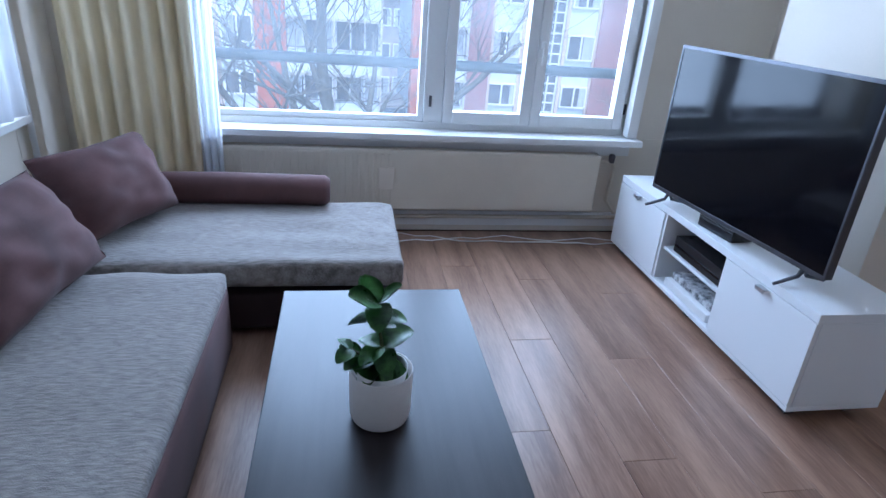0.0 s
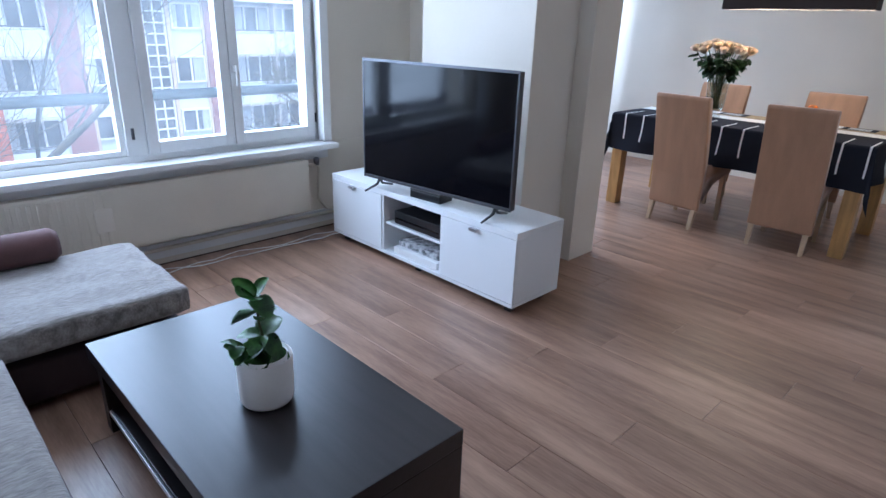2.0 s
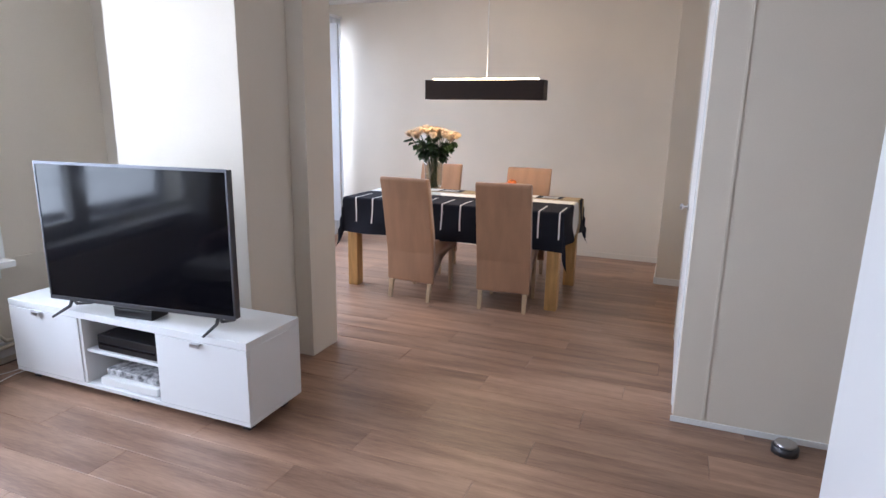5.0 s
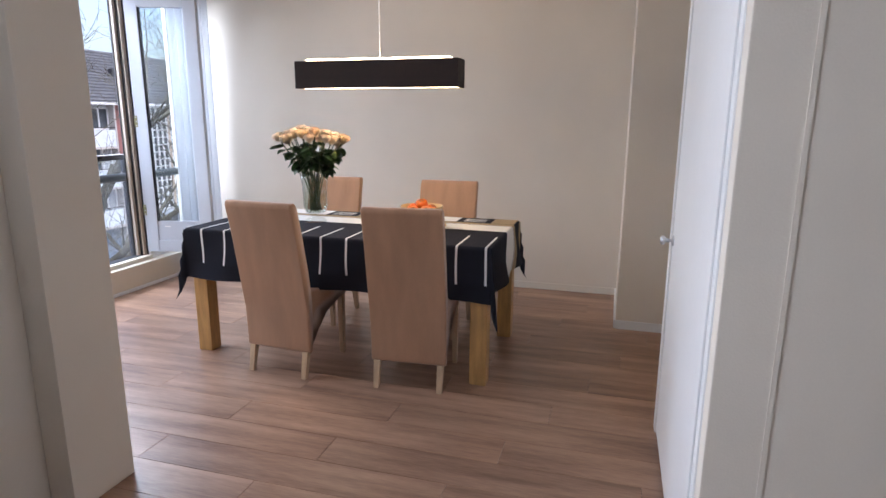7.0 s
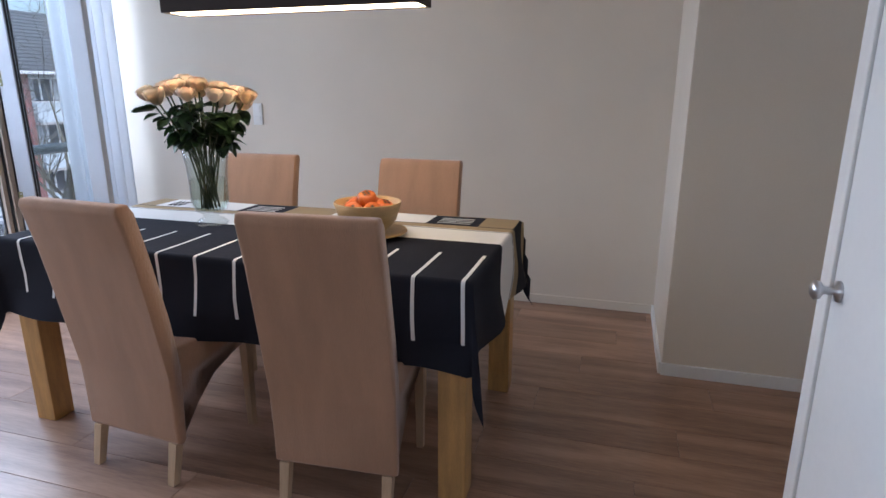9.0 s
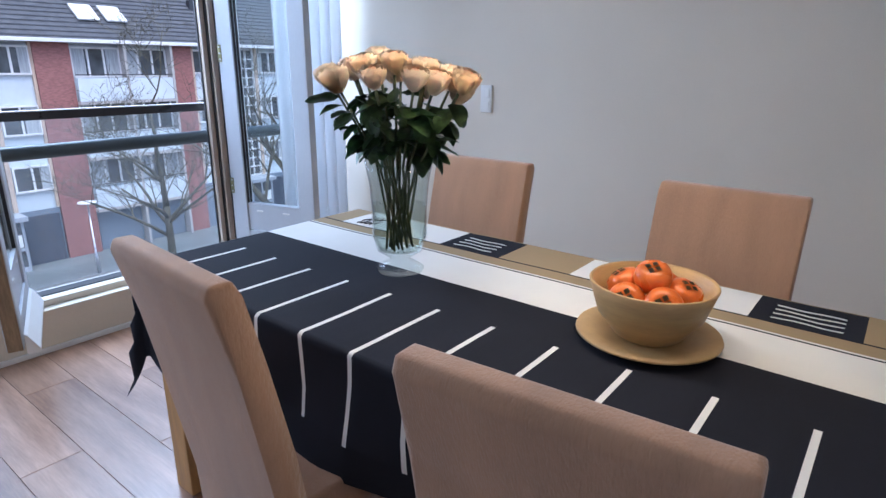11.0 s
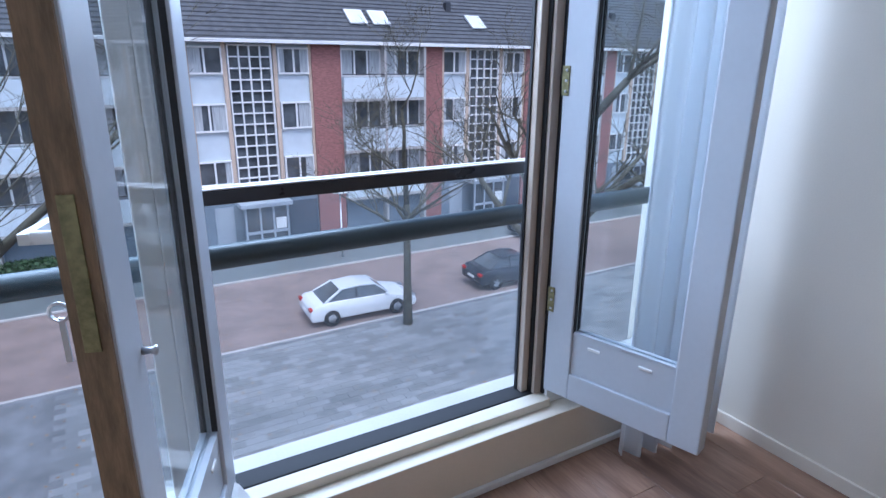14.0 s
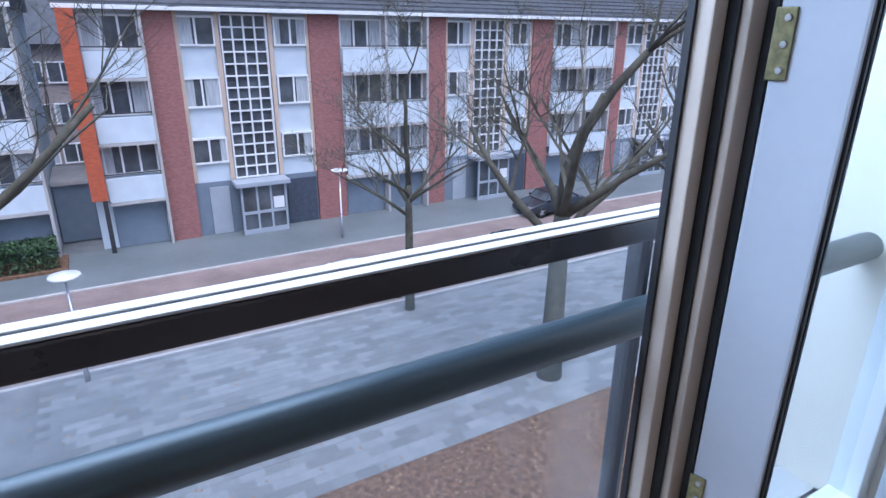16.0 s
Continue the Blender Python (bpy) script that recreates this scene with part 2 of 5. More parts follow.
BACKBRICK = mat("weathered_brown_brick", (0.30, 0.25, 0.23), 0.85, vary=0.2, scale=3, bump=0.4, fine=14, stretch=(1, 1, 4))
JOINTSAND = mat("paving_sand", (0.19, 0.195, 0.2), 0.85, vary=0.25, scale=1.2, bump=0.3, fine=20)
ROADBRICK = mat("brown_road_brick", (0.24, 0.185, 0.165), 0.65, vary=0.2, scale=0.8, bump=0.4, fine=9)
MULCH = mat("leaf_litter", (0.16, 0.09, 0.05), 0.95, vary=0.5, scale=7, bump=1.0, fine=30, bump_dist=0.03)
DEADLEAF = mat("fallen_leaf", (0.32, 0.20, 0.10), 0.8, vary=0.3, scale=3, obj_var=0.3)
BARK = mat("grey_green_bark", (0.10, 0.095, 0.07), 0.9, vary=0.35, scale=3, bump=0.8, fine=18, bump_dist=0.02)
CARWHITE = mat("white_car_paint", (0.80, 0.81, 0.82), 0.18, vary=0.01, bump=0)
CARDARK = mat("dark_blue_car_paint", (0.025, 0.03, 0.04), 0.2, vary=0.05, bump=0)
REDLIGHT = mat("red_tail_lens", (0.45, 0.02, 0.02), 0.2, vary=0.05)
HEDGE = mat("hedge_leaf", (0.035, 0.075, 0.025), 0.6, vary=0.5, scale=3)
PINK = mat("rose_heart", (0.82, 0.53, 0.36), 0.6, vary=0.08, scale=30)
PATTERN = mat("printed_floral_cover", (0.03, 0.03, 0.035), 0.6, vary=0.0, scale=26, tint=(0.75, 0.75, 0.76), bump=0.02)
ROOM = mat("inside_plaster", (0.6, 0.58, 0.55), 0.9, vary=0.05, scale=1)

# ---- mesh helpers ----


def mesh_of(name, bm, material, smooth=False, bevel=0.0, seg=2):
    if bevel:
        bmesh.ops.bevel(bm, geom=list(bm.edges), offset=bevel, segments=seg, affect="EDGES", profile=0.6)
    bmesh.ops.recalc_face_normals(bm, faces=list(bm.faces))
    me = bpy.data.meshes.new(name)
    bm.to_mesh(me)
    bm.free()
    for m in material if isinstance(material, (list, tuple)) else [material]:
        me.materials.append(m)
    if smooth:
        me.polygons.foreach_set("use_smooth", [True] * len(me.polygons))
    return me


def thing(name, label, category, group="", kind="", at=(0, 0, 0), rz=0):
    ob = new(name)
    ob.matrix_world = pose(*at, 0, 0, rz)
    return tagged(ob, label, category, group, kind)


def part(name, bm, material, parent, label="", smooth=False, bevel=0.0, seg=2):
    me = bm if isinstance(bm, bpy.types.Mesh) else mesh_of(name, bm, material, smooth, bevel, seg)
    ob = new(name, me)
    if parent:
        ob.parent = parent
    if label:
        ob["label"] = label
    return ob


def solid(name, bm, material, label, category, kind="", smooth=False, bevel=0.0, group="", at=None):
    ob = new(name, mesh_of(name, bm, material, smooth, bevel))
    if at:
        ob.matrix_world = at
    return tagged(ob, label, category, group, kind)


def box(x0, x1, y0, y1, z0, z1, bm=None):
    bm = bm or bmesh.new()
    m = Matrix.Translation(((x0 + x1) / 2, (y0 + y1) / 2, (z0 + z1) / 2)) @ Matrix.Diagonal((abs(x1 - x0), abs(y1 - y0), abs(z1 - z0), 1))
    bmesh.ops.create_cube(bm, size=1, matrix=m)
    return bm


def lathe(profile, seg=32, bm=None, cx=0, cy=0):
    bm = bm or bmesh.new()
    rings = []
    for r, z in profile:
        if r < 1e-5:
            rings.append([bm.verts.new((cx, cy, z))])
        else:
            rings.append([bm.verts.new((cx + r * math.cos(2 * math.pi * i / seg), cy + r * math.sin(2 * math.pi * i / seg), z)) for i in range(seg)])
    for a, b in zip(rings, rings[1:]):
        for i in range(seg):
            j = (i + 1) % seg
            q = [a[i % len(a)], a[j % len(a)], b[j % len(b)], b[i % len(b)]]
            q = list(dict.fromkeys(q))
            if len(q) > 2:
                bm.faces.new(q)
    return bm


def tube(points, radii, seg=8, bm=None):
    bm = bm or bmesh.new()
    pts = [Vector(p) for p in points]
    if not isinstance(radii, (list, tuple)):
        radii = [radii] * len(pts)
    rings = []
    for i, p in enumerate(pts):
        d = (pts[min(i + 1, len(pts) - 1)] - pts[max(i - 1, 0)]).normalized()
        u = d.orthogonal().normalized() if not rings else (u - d * u.dot(d)).normalized()
        v = d.cross(u)
        rings.append([bm.verts.new(p + radii[i] * (u * math.cos(2 * math.pi * k / seg) + v * math.sin(2 * math.pi * k / seg))) for k in range(seg)])
    for a, b in zip(rings, rings[1:]):
        for k in range(seg):
            bm.faces.new((a[k], a[(k + 1) % seg], b[(k + 1) % seg], b[k]))
    bm.faces.new(rings[0][::-1]), bm.faces.new(rings[-1])
    return bm


def prism(outline, y0, y1, bm=None):
    """An outline in x and z, drawn out from y0 to y1."""
    bm = bm or bmesh.new()
    a = [bm.verts.new((x, y0, z)) for x, z in outline]
    b = [bm.verts.new((x, y1, z)) for x, z in outline]
    bm.faces.new(a), bm.faces.new(b[::-1])
    for i in range(len(a)):
        j = (i + 1) % len(a)
        bm.faces.new((a[i], b[i], b[j], a[j]))
    return bm


def cushion(w, d, h, n=10, puff=2.6, wrinkle=0.01, seed=0):
    """A stuffed shape, w by d, h thick at the middle, lying flat on z 0."""
    bm = bmesh.new()
    top, bot = [], []
    for sgn, out in ((1, top), (-1, bot)):
        for i in range(n + 1):
            row = []
            for j in range(n + 1):
                u, v = 2 * i / n - 1, 2 * j / n - 1
                t = max(0, (1 - abs(u) ** puff) * (1 - abs(v) ** puff)) ** 0.45
                w2 = wrinkle * noise.noise(Vector((u * 3 + seed, v * 3, sgn)))
                pinch = 1 - 0.07 * (1 - abs(u * v))
                row.append(bm.verts.new((u * w / 2 * pinch, v * d / 2 * pinch, h / 2 + sgn * (h / 2 * t) + w2)))
            out.append(row)
    for i in range(n):
        for j in range(n):
            bm.faces.new((top[i][j], top[i + 1][j], top[i + 1][j + 1], top[i][j + 1]))
            bm.faces.new((bot[i][j + 1], bot[i + 1][j + 1], bot[i + 1][j], bot[i][j]))
    bmesh.ops.remove_doubles(bm, verts=list(bm.verts), dist=0.004)
    return bm


def slab_soft(x0, x1, y0, y1, z0, z1, r=0.03, n=14, wave=0.006, seed=0):
    """An upholstered block with rounded edges and a slightly uneven top."""
    bm = box(x0, x1, y0, y1, z0, z1)
    bmesh.ops.subdivide_edges(bm, edges=list(bm.edges), cuts=n, use_grid_fill=True)
    for v in bm.verts:
        c = v.co
        q = Vector((min(max(c.x, x0 + r), x1 - r), min(max(c.y, y0 + r), y1 - r), min(max(c.z, z0 + r), z1 - r)))
        d = c - q
        if d.length > 1e-6:
            v.co = q + d.normalized() * r
        if c.z > z0 + 0.6 * (z1 - z0):
            v.co.z += wave * noise.noise(Vector((c.x * 4 + seed, c.y * 9, 0)))
    return bm


# ---- setting: walls, floor, ceiling ----
H = 2.62


def wall(name, x0, x1, y0, y1, z0=0.0, z1=H, material=None, label="plain off-white plastered wall", bevel=0.004):
    return solid(name, box(x0, x1, y0, y1, z0, z1), material or PLASTER, label, "wall", "structure", bevel=bevel)


solid("floor", box(-1.25, 6.4, -2.7, 3.89, -0.2, -0.004), SUBFLOOR, "brown oak laminate plank floor", "floor", "structure").name = "floor"
FLOOR = bpy.data.objects["floor"]
solid("ceiling", box(-1.3, 6.45, -2.75, 4.0, H, H + 0.2), PLASTER_W, "plain white plastered ceiling", "ceiling", "structure")

# living room
wall("wall_west_south", -1.25, -1.05, -2.7, 1.75)
wall("wall_west_north", -1.25, -1.05, 2.98, 3.47)
wall("wall_west_below", -1.25, -1.05, 1.75, 2.98, 0, 0.72)
wall("wall_west_above", -1.25, -1.05, 1.75, 2.98, 2.3, H)
wall("wall_south", -1.25, 2.9, -2.9, -2.7)
wall("wall_north_below_window", -1.25, 2.82, 3.47, 3.75, 0, 0.60)
wall("wall_north_above_window", -1.25, 2.82, 3.47, 3.75, 2.42, H)
wall("wall_north_west", -1.25, -0.42, 3.47, 3.75, 0.60, 2.42)
wall("wall_north_east", 2.03, 2.82, 3.47, 3.75, 0.60, 2.42)
wall("chimney_breast", 2.42, 2.816, 2.03, 2.90, label="pale plastered chimney breast behind the television")
wall("wall_divider", 2.816, 3.085, 1.922, 4.25, label="plastered wall end between living and dining room")
wall("wall_divider_header", 2.816, 3.085, -0.05, 1.922, 2.36, H)
# block with the closet on the south side
wall("wall_closet_front", 2.86, 2.93, -2.7, -0.100, label="off-white plastered wall beside the opening")
wall("wall_closet_above", 2.93, 4.07, -0.15, -0.085, 2.12, H, material=PLASTER_W)
wall("wall_closet_back", 2.93, 4.07, -1.1, -1.0)
wall("wall_closet_end", 4.01, 4.07, -1.0, -0.085, material=PLASTER_W)
wall("wall_alcove", 4.07, 5.39, -1.1, -1.0)
wall("wall_south_chimney", 5.385, 6.2, -1.1, 0.095, label="boxed-out plastered chimney in the dining room")
wall("wall_east", 6.2, 6.4, -1.1, 4.25)
wall("wall_dining_low", 3.035, 6.2, 3.87, 4.08, 0, 0.20, CREAM, "cream painted low wall under the windows")
wall("wall_dining_above", 3.035, 6.2, 3.93, 4.08, 2.40, H)

trim = lambda name, *b: solid(name, box(*b), PAINT, "white painted wooden moulding", "moulding", "structure", bevel=0.003)
solid("baseboard_east", box(6.188, 6.2, 0.10, 3.87, 0, 0.055), PLASTER, "off-white painted skirting", "moulding", "structure", bevel=0.003)
trim("baseboard_chimney", 5.385, 6.185, 0.095, 0.108, 0, 0.06)
trim("baseboard_chimney_west", 5.372, 5.385, -1.0, 0.095, 0, 0.06)
trim("baseboard_dining", 3.035, 6.185, 3.855, 3.87, 0, 0.025)
solid("trim_closet_strip", box(2.856, 2.86, -0.240, -0.228, 0, H), PLASTER, "thin painted joint strip", "moulding", "structure")
trim("trim_closet_front", 2.852, 2.86, -2.6, -0.09, 0, 0.03)
trim("trim_niche", -1.05, 2.42, 3.455, 3.47, 0.04, 0.13)
trim("trim_jamb_living", 2.0, 2.06, 3.40, 3.47, 0.62, 2.42)

# closet door in the wall beside the opening
door = thing("door_1", "closed white flush closet door with a small metal knob", "door", kind="structure")
part("door_leaf", box(2.985, 4.005, -0.132, -0.091, 0.02, 2.06), PAINT, door, bevel=0.003)
part("door_frame", box(2.932, 2.98, -0.14, -0.096, 0, 2.118), PAINT, door, bevel=0.003)
part("door_frame", box(2.982, 4.008, -0.14, -0.096, 2.065, 2.118), PAINT, door, bevel=0.003)
knob = lathe([(0, 0), (0.022, 0), (0.022, 0.006), (0.008, 0.01), (0.008, 0.03), (0.018, 0.036), (0.02, 0.046), (0.012, 0.052), (0, 0.053)], 20)
bmesh.ops.transform(knob, matrix=pose(3.965, -0.091, 0.895, -90), verts=knob.verts)
part("door_knob", knob, METAL, door, "round steel door knob", smooth=True)

stop = thing("door_stop", "round brushed steel door stop on the floor", "door stop", at=(2.76, -0.57, 0))
part("base", lathe([(0, 0), (0.055, 0), (0.055, 0.03), (0.05, 0.034), (0, 0.034)], 28), DARKMETAL, stop, smooth=True)
part("cap", lathe([(0, 0.0342), (0.045, 0.0342), (0.045, 0.046), (0.038, 0.05), (0, 0.05)], 28), METAL, stop, smooth=True)

# ---- windows ----


def frame_ring(x0, x1, z0, z1, y0, y1, w, parent, material, label="", name="window_frame", wb=None):
    wb = wb or w
    part(name, box(x0, x0 + w, y0, y1, z0, z1), material, parent, label, bevel=0.004)
    part(name, box(x1 - w, x1, y0, y1, z0, z1), material, parent, label, bevel=0.004)
    part(name, box(x0 + w, x1 - w, y0, y1, z0, z0 + wb), material, parent, label, bevel=0.004)
    part(name, box(x0 + w, x1 - w, y0, y1, z1 - w, z1), material, parent, label, bevel=0.004)


def pane(x0, x1, z0, z1, y, parent, glass=None):
    ob = part("pane", box(x0, x1, y, y + 0.006, z0, z1), glass or GLASS, parent, "clear glass pane")
    ob.visible_shadow = False
    return ob


win = thing("window_1", "white three-part window above the radiator with the casements shut", "window", kind="structure")
frame_ring(-0.42, 2.03, 0.602, 2.42, 3.50, 3.58, 0.045, win, PAINT)
part("window_frame", box(0.80, 0.905, 3.49, 3.58, 0.647, 2.375), PAINT, win, bevel=0.004)
frame_ring(-0.37, 0.80, 0.648, 2.374, 3.515, 3.565, 0.03, win, PAINT, name="sash")
pane(-0.34, 0.77, 0.678, 2.344, 3.535, win, VEILED)
for a, b in ((0.907, 1.414), (1.418, 1.982)):
    frame_ring(a, b, 0.650, 2.372, 3.475, 3.54, 0.058, win, PAINT, name="sash", wb=0.066)
    pane(a + 0.058, b - 0.058, 0.716, 2.314, 3.505, win, VEILED)
handle = box(1.43, 1.452, 3.445, 3.475, 1.08, 1.12)
box(1.434, 1.448, 3.43, 3.445, 1.0, 1.12, handle)
part("window_handle", handle, PAINT, win, "white lever handle", bevel=0.003)
for x in (0.835, 1.99):
    part("hinge", tube([(x, 3.482, 0.74), (x, 3.482, 0.80)], 0.008, 10), DARKMETAL, win, "dark metal hinge")
part("window_sill", box(-0.45, 2.08, 3.345, 3.51, 0.575, 0.612), PAINT, win, "white painted wooden sill", bevel=0.006)
part("sill_apron", box(-0.45, 2.05, 3.44, 3.469, 0.50, 0.574), PAINT, win, bevel=0.003)

# panel radiator
rad = thing("radiator", "long cream panel radiator under the living room window", "radiator")
part("panel", box(-0.30, 1.85, 3.368, 3.385, 0.17, 0.515), CREAM, rad, bevel=0.006)
part("back_panel", box(-0.30, 1.85, 3.42, 3.435, 0.17, 0.515), CREAM, rad, bevel=0.005)
part("top_grille", box(-0.29, 1.84, 3.372, 3.432, 0.507, 0.519), CREAM, rad, bevel=0.003)
for k in range(22):
    x = -0.28 + k * 0.042
    part("rib", box(x, x + 0.02, 3.361, 3.3695, 0.19, 0.495), CREAM, rad, bevel=0.004)
part("bracket", box(0.55, 0.64, 3.358, 3.367, 0.29, 0.42), PLASTER, rad, "square meter plate", bevel=0.004)
part("pipe", tube([(1.85, 3.40, 0.47), (1.93, 3.40, 0.47), (1.96, 3.42, 0.44), (1.96, 3.44, 0.22), (2.02, 3.44, 0.14), (2.2, 3.44, 0.12)], 0.011, 10), CREAM, rad, smooth=True)
part("pipe", tube([(-0.4, 3.43, 0.10), (0.8, 3.43, 0.105), (2.2, 3.43, 0.11)], 0.012, 10), CREAM, rad, smooth=True)
valve = lathe([(0, 0), (0.018, 0), (0.02, 0.04), (0.012, 0.05), (0, 0.05)], 16)
bmesh.ops.transform(valve, matrix=pose(1.93, 3.40, 0.47), verts=valve.verts)
part("valve", valve, DARKMETAL, rad, smooth=True)

cable = [(0.5 + 0.09 * k, 3.32 + 0.05 * noise.noise(Vector((k * 0.7, 0, 0))) - 0.004 * k, 0.005) for k in range(20)]
solid("white_cable", tube(cable, 0.0035, 6), PAINT, "thin white cable lying loose on the floor", "cable", smooth=True)
solid("white_cable", tube([(p[0] + 0.1, p[1] + 0.05 + 0.03 * math.sin(i), 0.005) for i, p in enumerate(cable)], 0.003, 6), PAINT, "thin white cable lying loose on the floor", "cable", smooth=True)

# ---- curtains ----


def drape(name, x0, x1, y0, y1, z0, z1, folds, depth, material, label, seed=0):
    bm = bmesh.new()
    n = folds * 8
    d = Vector((x1 - x0, y1 - y0, 0))
    side = Vector((-d.y, d.x, 0)).normalized()
    rows = []
    for k in range(7):
        z = z0 + (z1 - z0) * k / 6
        row = []
        for i in range(n + 1):
            u = i / n
            a = depth * (0.8 + 0.3 * noise.noise(Vector((u * 5, seed, k * 0.15)))) * math.sin(2 * math.pi * folds * u + 0.8 * noise.noise(Vector((u * 4, seed, k * 0.3))))
            p = Vector((x0, y0, 0)) + d * u + side * a
            row.append(bm.verts.new((p.x, p.y, z)))
        rows.append(row)
    for a, b in zip(rows, rows[1:]):
        for i in range(n):
            bm.faces.new((a[i], a[i + 1], b[i + 1], b[i]))
    me = mesh_of(name, bm, material, True)
    ob = tagged(new(name, me), label, "curtain")
    mod = ob.modifiers.new("thick", "SOLIDIFY")
    mod.thickness = 0.003
    return ob


drape("curtain", -0.92, -0.36, 3.24, 3.30, 0.03, 2.5, 7, 0.035, CURTAIN, "cream lined curtain drawn aside in folds", 2)
drape("sheer_curtain", -0.36, -0.26, 3.30, 3.31, 0.05, 2.5, 3, 0.022, SHEER, "white sheer voile edge beside the cream curtain", 5)
drape("sheer_curtain", 5.66, 6.10, 3.75, 3.70, 0.02, 2.45, 6, 0.045, SHEER, "white sheer voile curtain gathered at the dining window", 9)
solid("curtain_rail", box(3.1, 6.15, 3.69, 3.71, 2.45, 2.48), PAINT, "slim white curtain rail at the dining window", "curtain rail", bevel=0.003)
solid("curtain_rail", box(-0.98, 2.2, 3.27, 3.29, 2.5, 2.53), PAINT, "slim white curtain rail above the window", "curtain rail", bevel=0.003)

# side window in the west wall, with a sheer before it
win = thing("window_3", "white side window behind a sheer curtain", "window", kind="structure")
for b in ((1.75, 1.80, 0.72, 2.3), (2.93, 2.98, 0.72, 2.3), (1.80, 2.93, 0.72, 0.77), (1.80, 2.93, 2.25, 2.3), (2.34, 2.39, 0.77, 2.25)):
    part("window_frame", box(-1.20, -1.13, *b), PAINT, win, bevel=0.003)
for b in ((1.80, 2.34), (2.39, 2.93)):
    part("pane", box(-1.168, -1.162, *b, 0.77, 2.25), GLASS, win, "clear glass pane").visible_shadow = False
part("window_sill", box(-1.12, -1.0, 1.70, 3.03, 0.685, 0.72), PAINT, win, bevel=0.004)
drape("sheer_curtain", -0.985, -0.985, 1.62, 2.97, 0.735, 2.5, 12, 0.018, SHEER, "white sheer voile before the side window", 4)
pipe = thing("heating_pipe", "white painted heating pipe with a bend on the wall", "pipe")
part("tube", tube([(-1.02, 3.05, 0.05), (-1.02, 3.05, 2.0)], 0.014, 10), PAINT, pipe, smooth=True)
hold = thing("curtain_holdback", "cream knob on a short white rod holding the sheer curtain", "curtain holdback")
part("rod", tube([(-1.05, 2.50, 1.16), (-0.88, 2.50, 1.16)], 0.012, 10), PAINT, hold, smooth=True)
kn = lathe([(0, -0.03), (0.03, -0.028), (0.04, -0.01), (0.04, 0.012), (0.028, 0.03), (0, 0.032)], 20)
bmesh.ops.transform(kn, matrix=pose(-0.87, 2.50, 1.16, 0, 90, 0), verts=kn.verts)
part("knob", kn, CREAM, hold, "round cream knob", smooth=True)

# ---- dining window: fixed lights and open French casements ----
XL, XR = 4.315, 5.44
win = thing("window_2", "wide dining window with inward-opening French casements standing open", "window", kind="structure")
for a, b in ((3.035, XL - 0.07), (XR + 0.09, 6.2)):
    frame_ring(a, b, 0.20, 2.40, 3.90, 3.97, 0.05, win, PAINT, wb=0.07)
    pane(a + 0.05, b - 0.05, 0.27, 2.35, 3.935, win)
part("mullion", box(XL - 0.07, XL - 0.012, 3.885, 3.98, 0.20, 2.40), PAINT, win, bevel=0.004)
part("mullion", box(XR + 0.01, XR + 0.09, 3.885, 3.98, 0.20, 2.40), PAINT, win, "pale painted door post", bevel=0.004)
for s, x in ((1, XR), (-1, XL)):
    part("seal", box(x + s * 0.003, x + s * 0.0095, 3.90, 3.915, 0.235, 2.38), RUBBER, win)
    part("stile", box(x - s * 0.028, x + s * 0.009, 3.916, 3.945, 0.235, 2.38), FRAME_TAN, win, "beige aluminium frame profile", bevel=0.003)
    if s < 0:
        continue
    part("seal", box(x - s * 0.034, x - s * 0.0285, 3.93, 3.962, 0.235, 2.38), RUBBER, win)
    part("stile", box(x - s * 0.062, x - s * 0.0345, 3.946, 3.985, 0.235, 2.38), FRAME_TAN, win, "beige aluminium frame profile", bevel=0.003)
    part("seal", box(x - s * 0.068, x - s * 0.0625, 3.972, 3.984, 0.235, 2.38), RUBBER, win)
part("threshold", box(XL - 0.01, XR + 0.01, 3.865, 3.925, 0.20, 0.232), CREAM, win, "cream painted threshold", bevel=0.004)
part("threshold_profile", box(XL - 0.01, XR + 0.01, 3.926, 4.0, 0.20, 0.236), RUBBER, win, "black threshold seal", bevel=0.003)
part("head", box(XL - 0.01, XR + 0.01, 3.885, 3.98, 2.34, 2.40), PAINT, win, bevel=0.004)
part("sill_outside", box(3.035, 6.2, 4.0, 4.12, 0.14, 0.20), CONCRETE, win, "grey outer sill", bevel=0.004)

win.location.y = 0.06


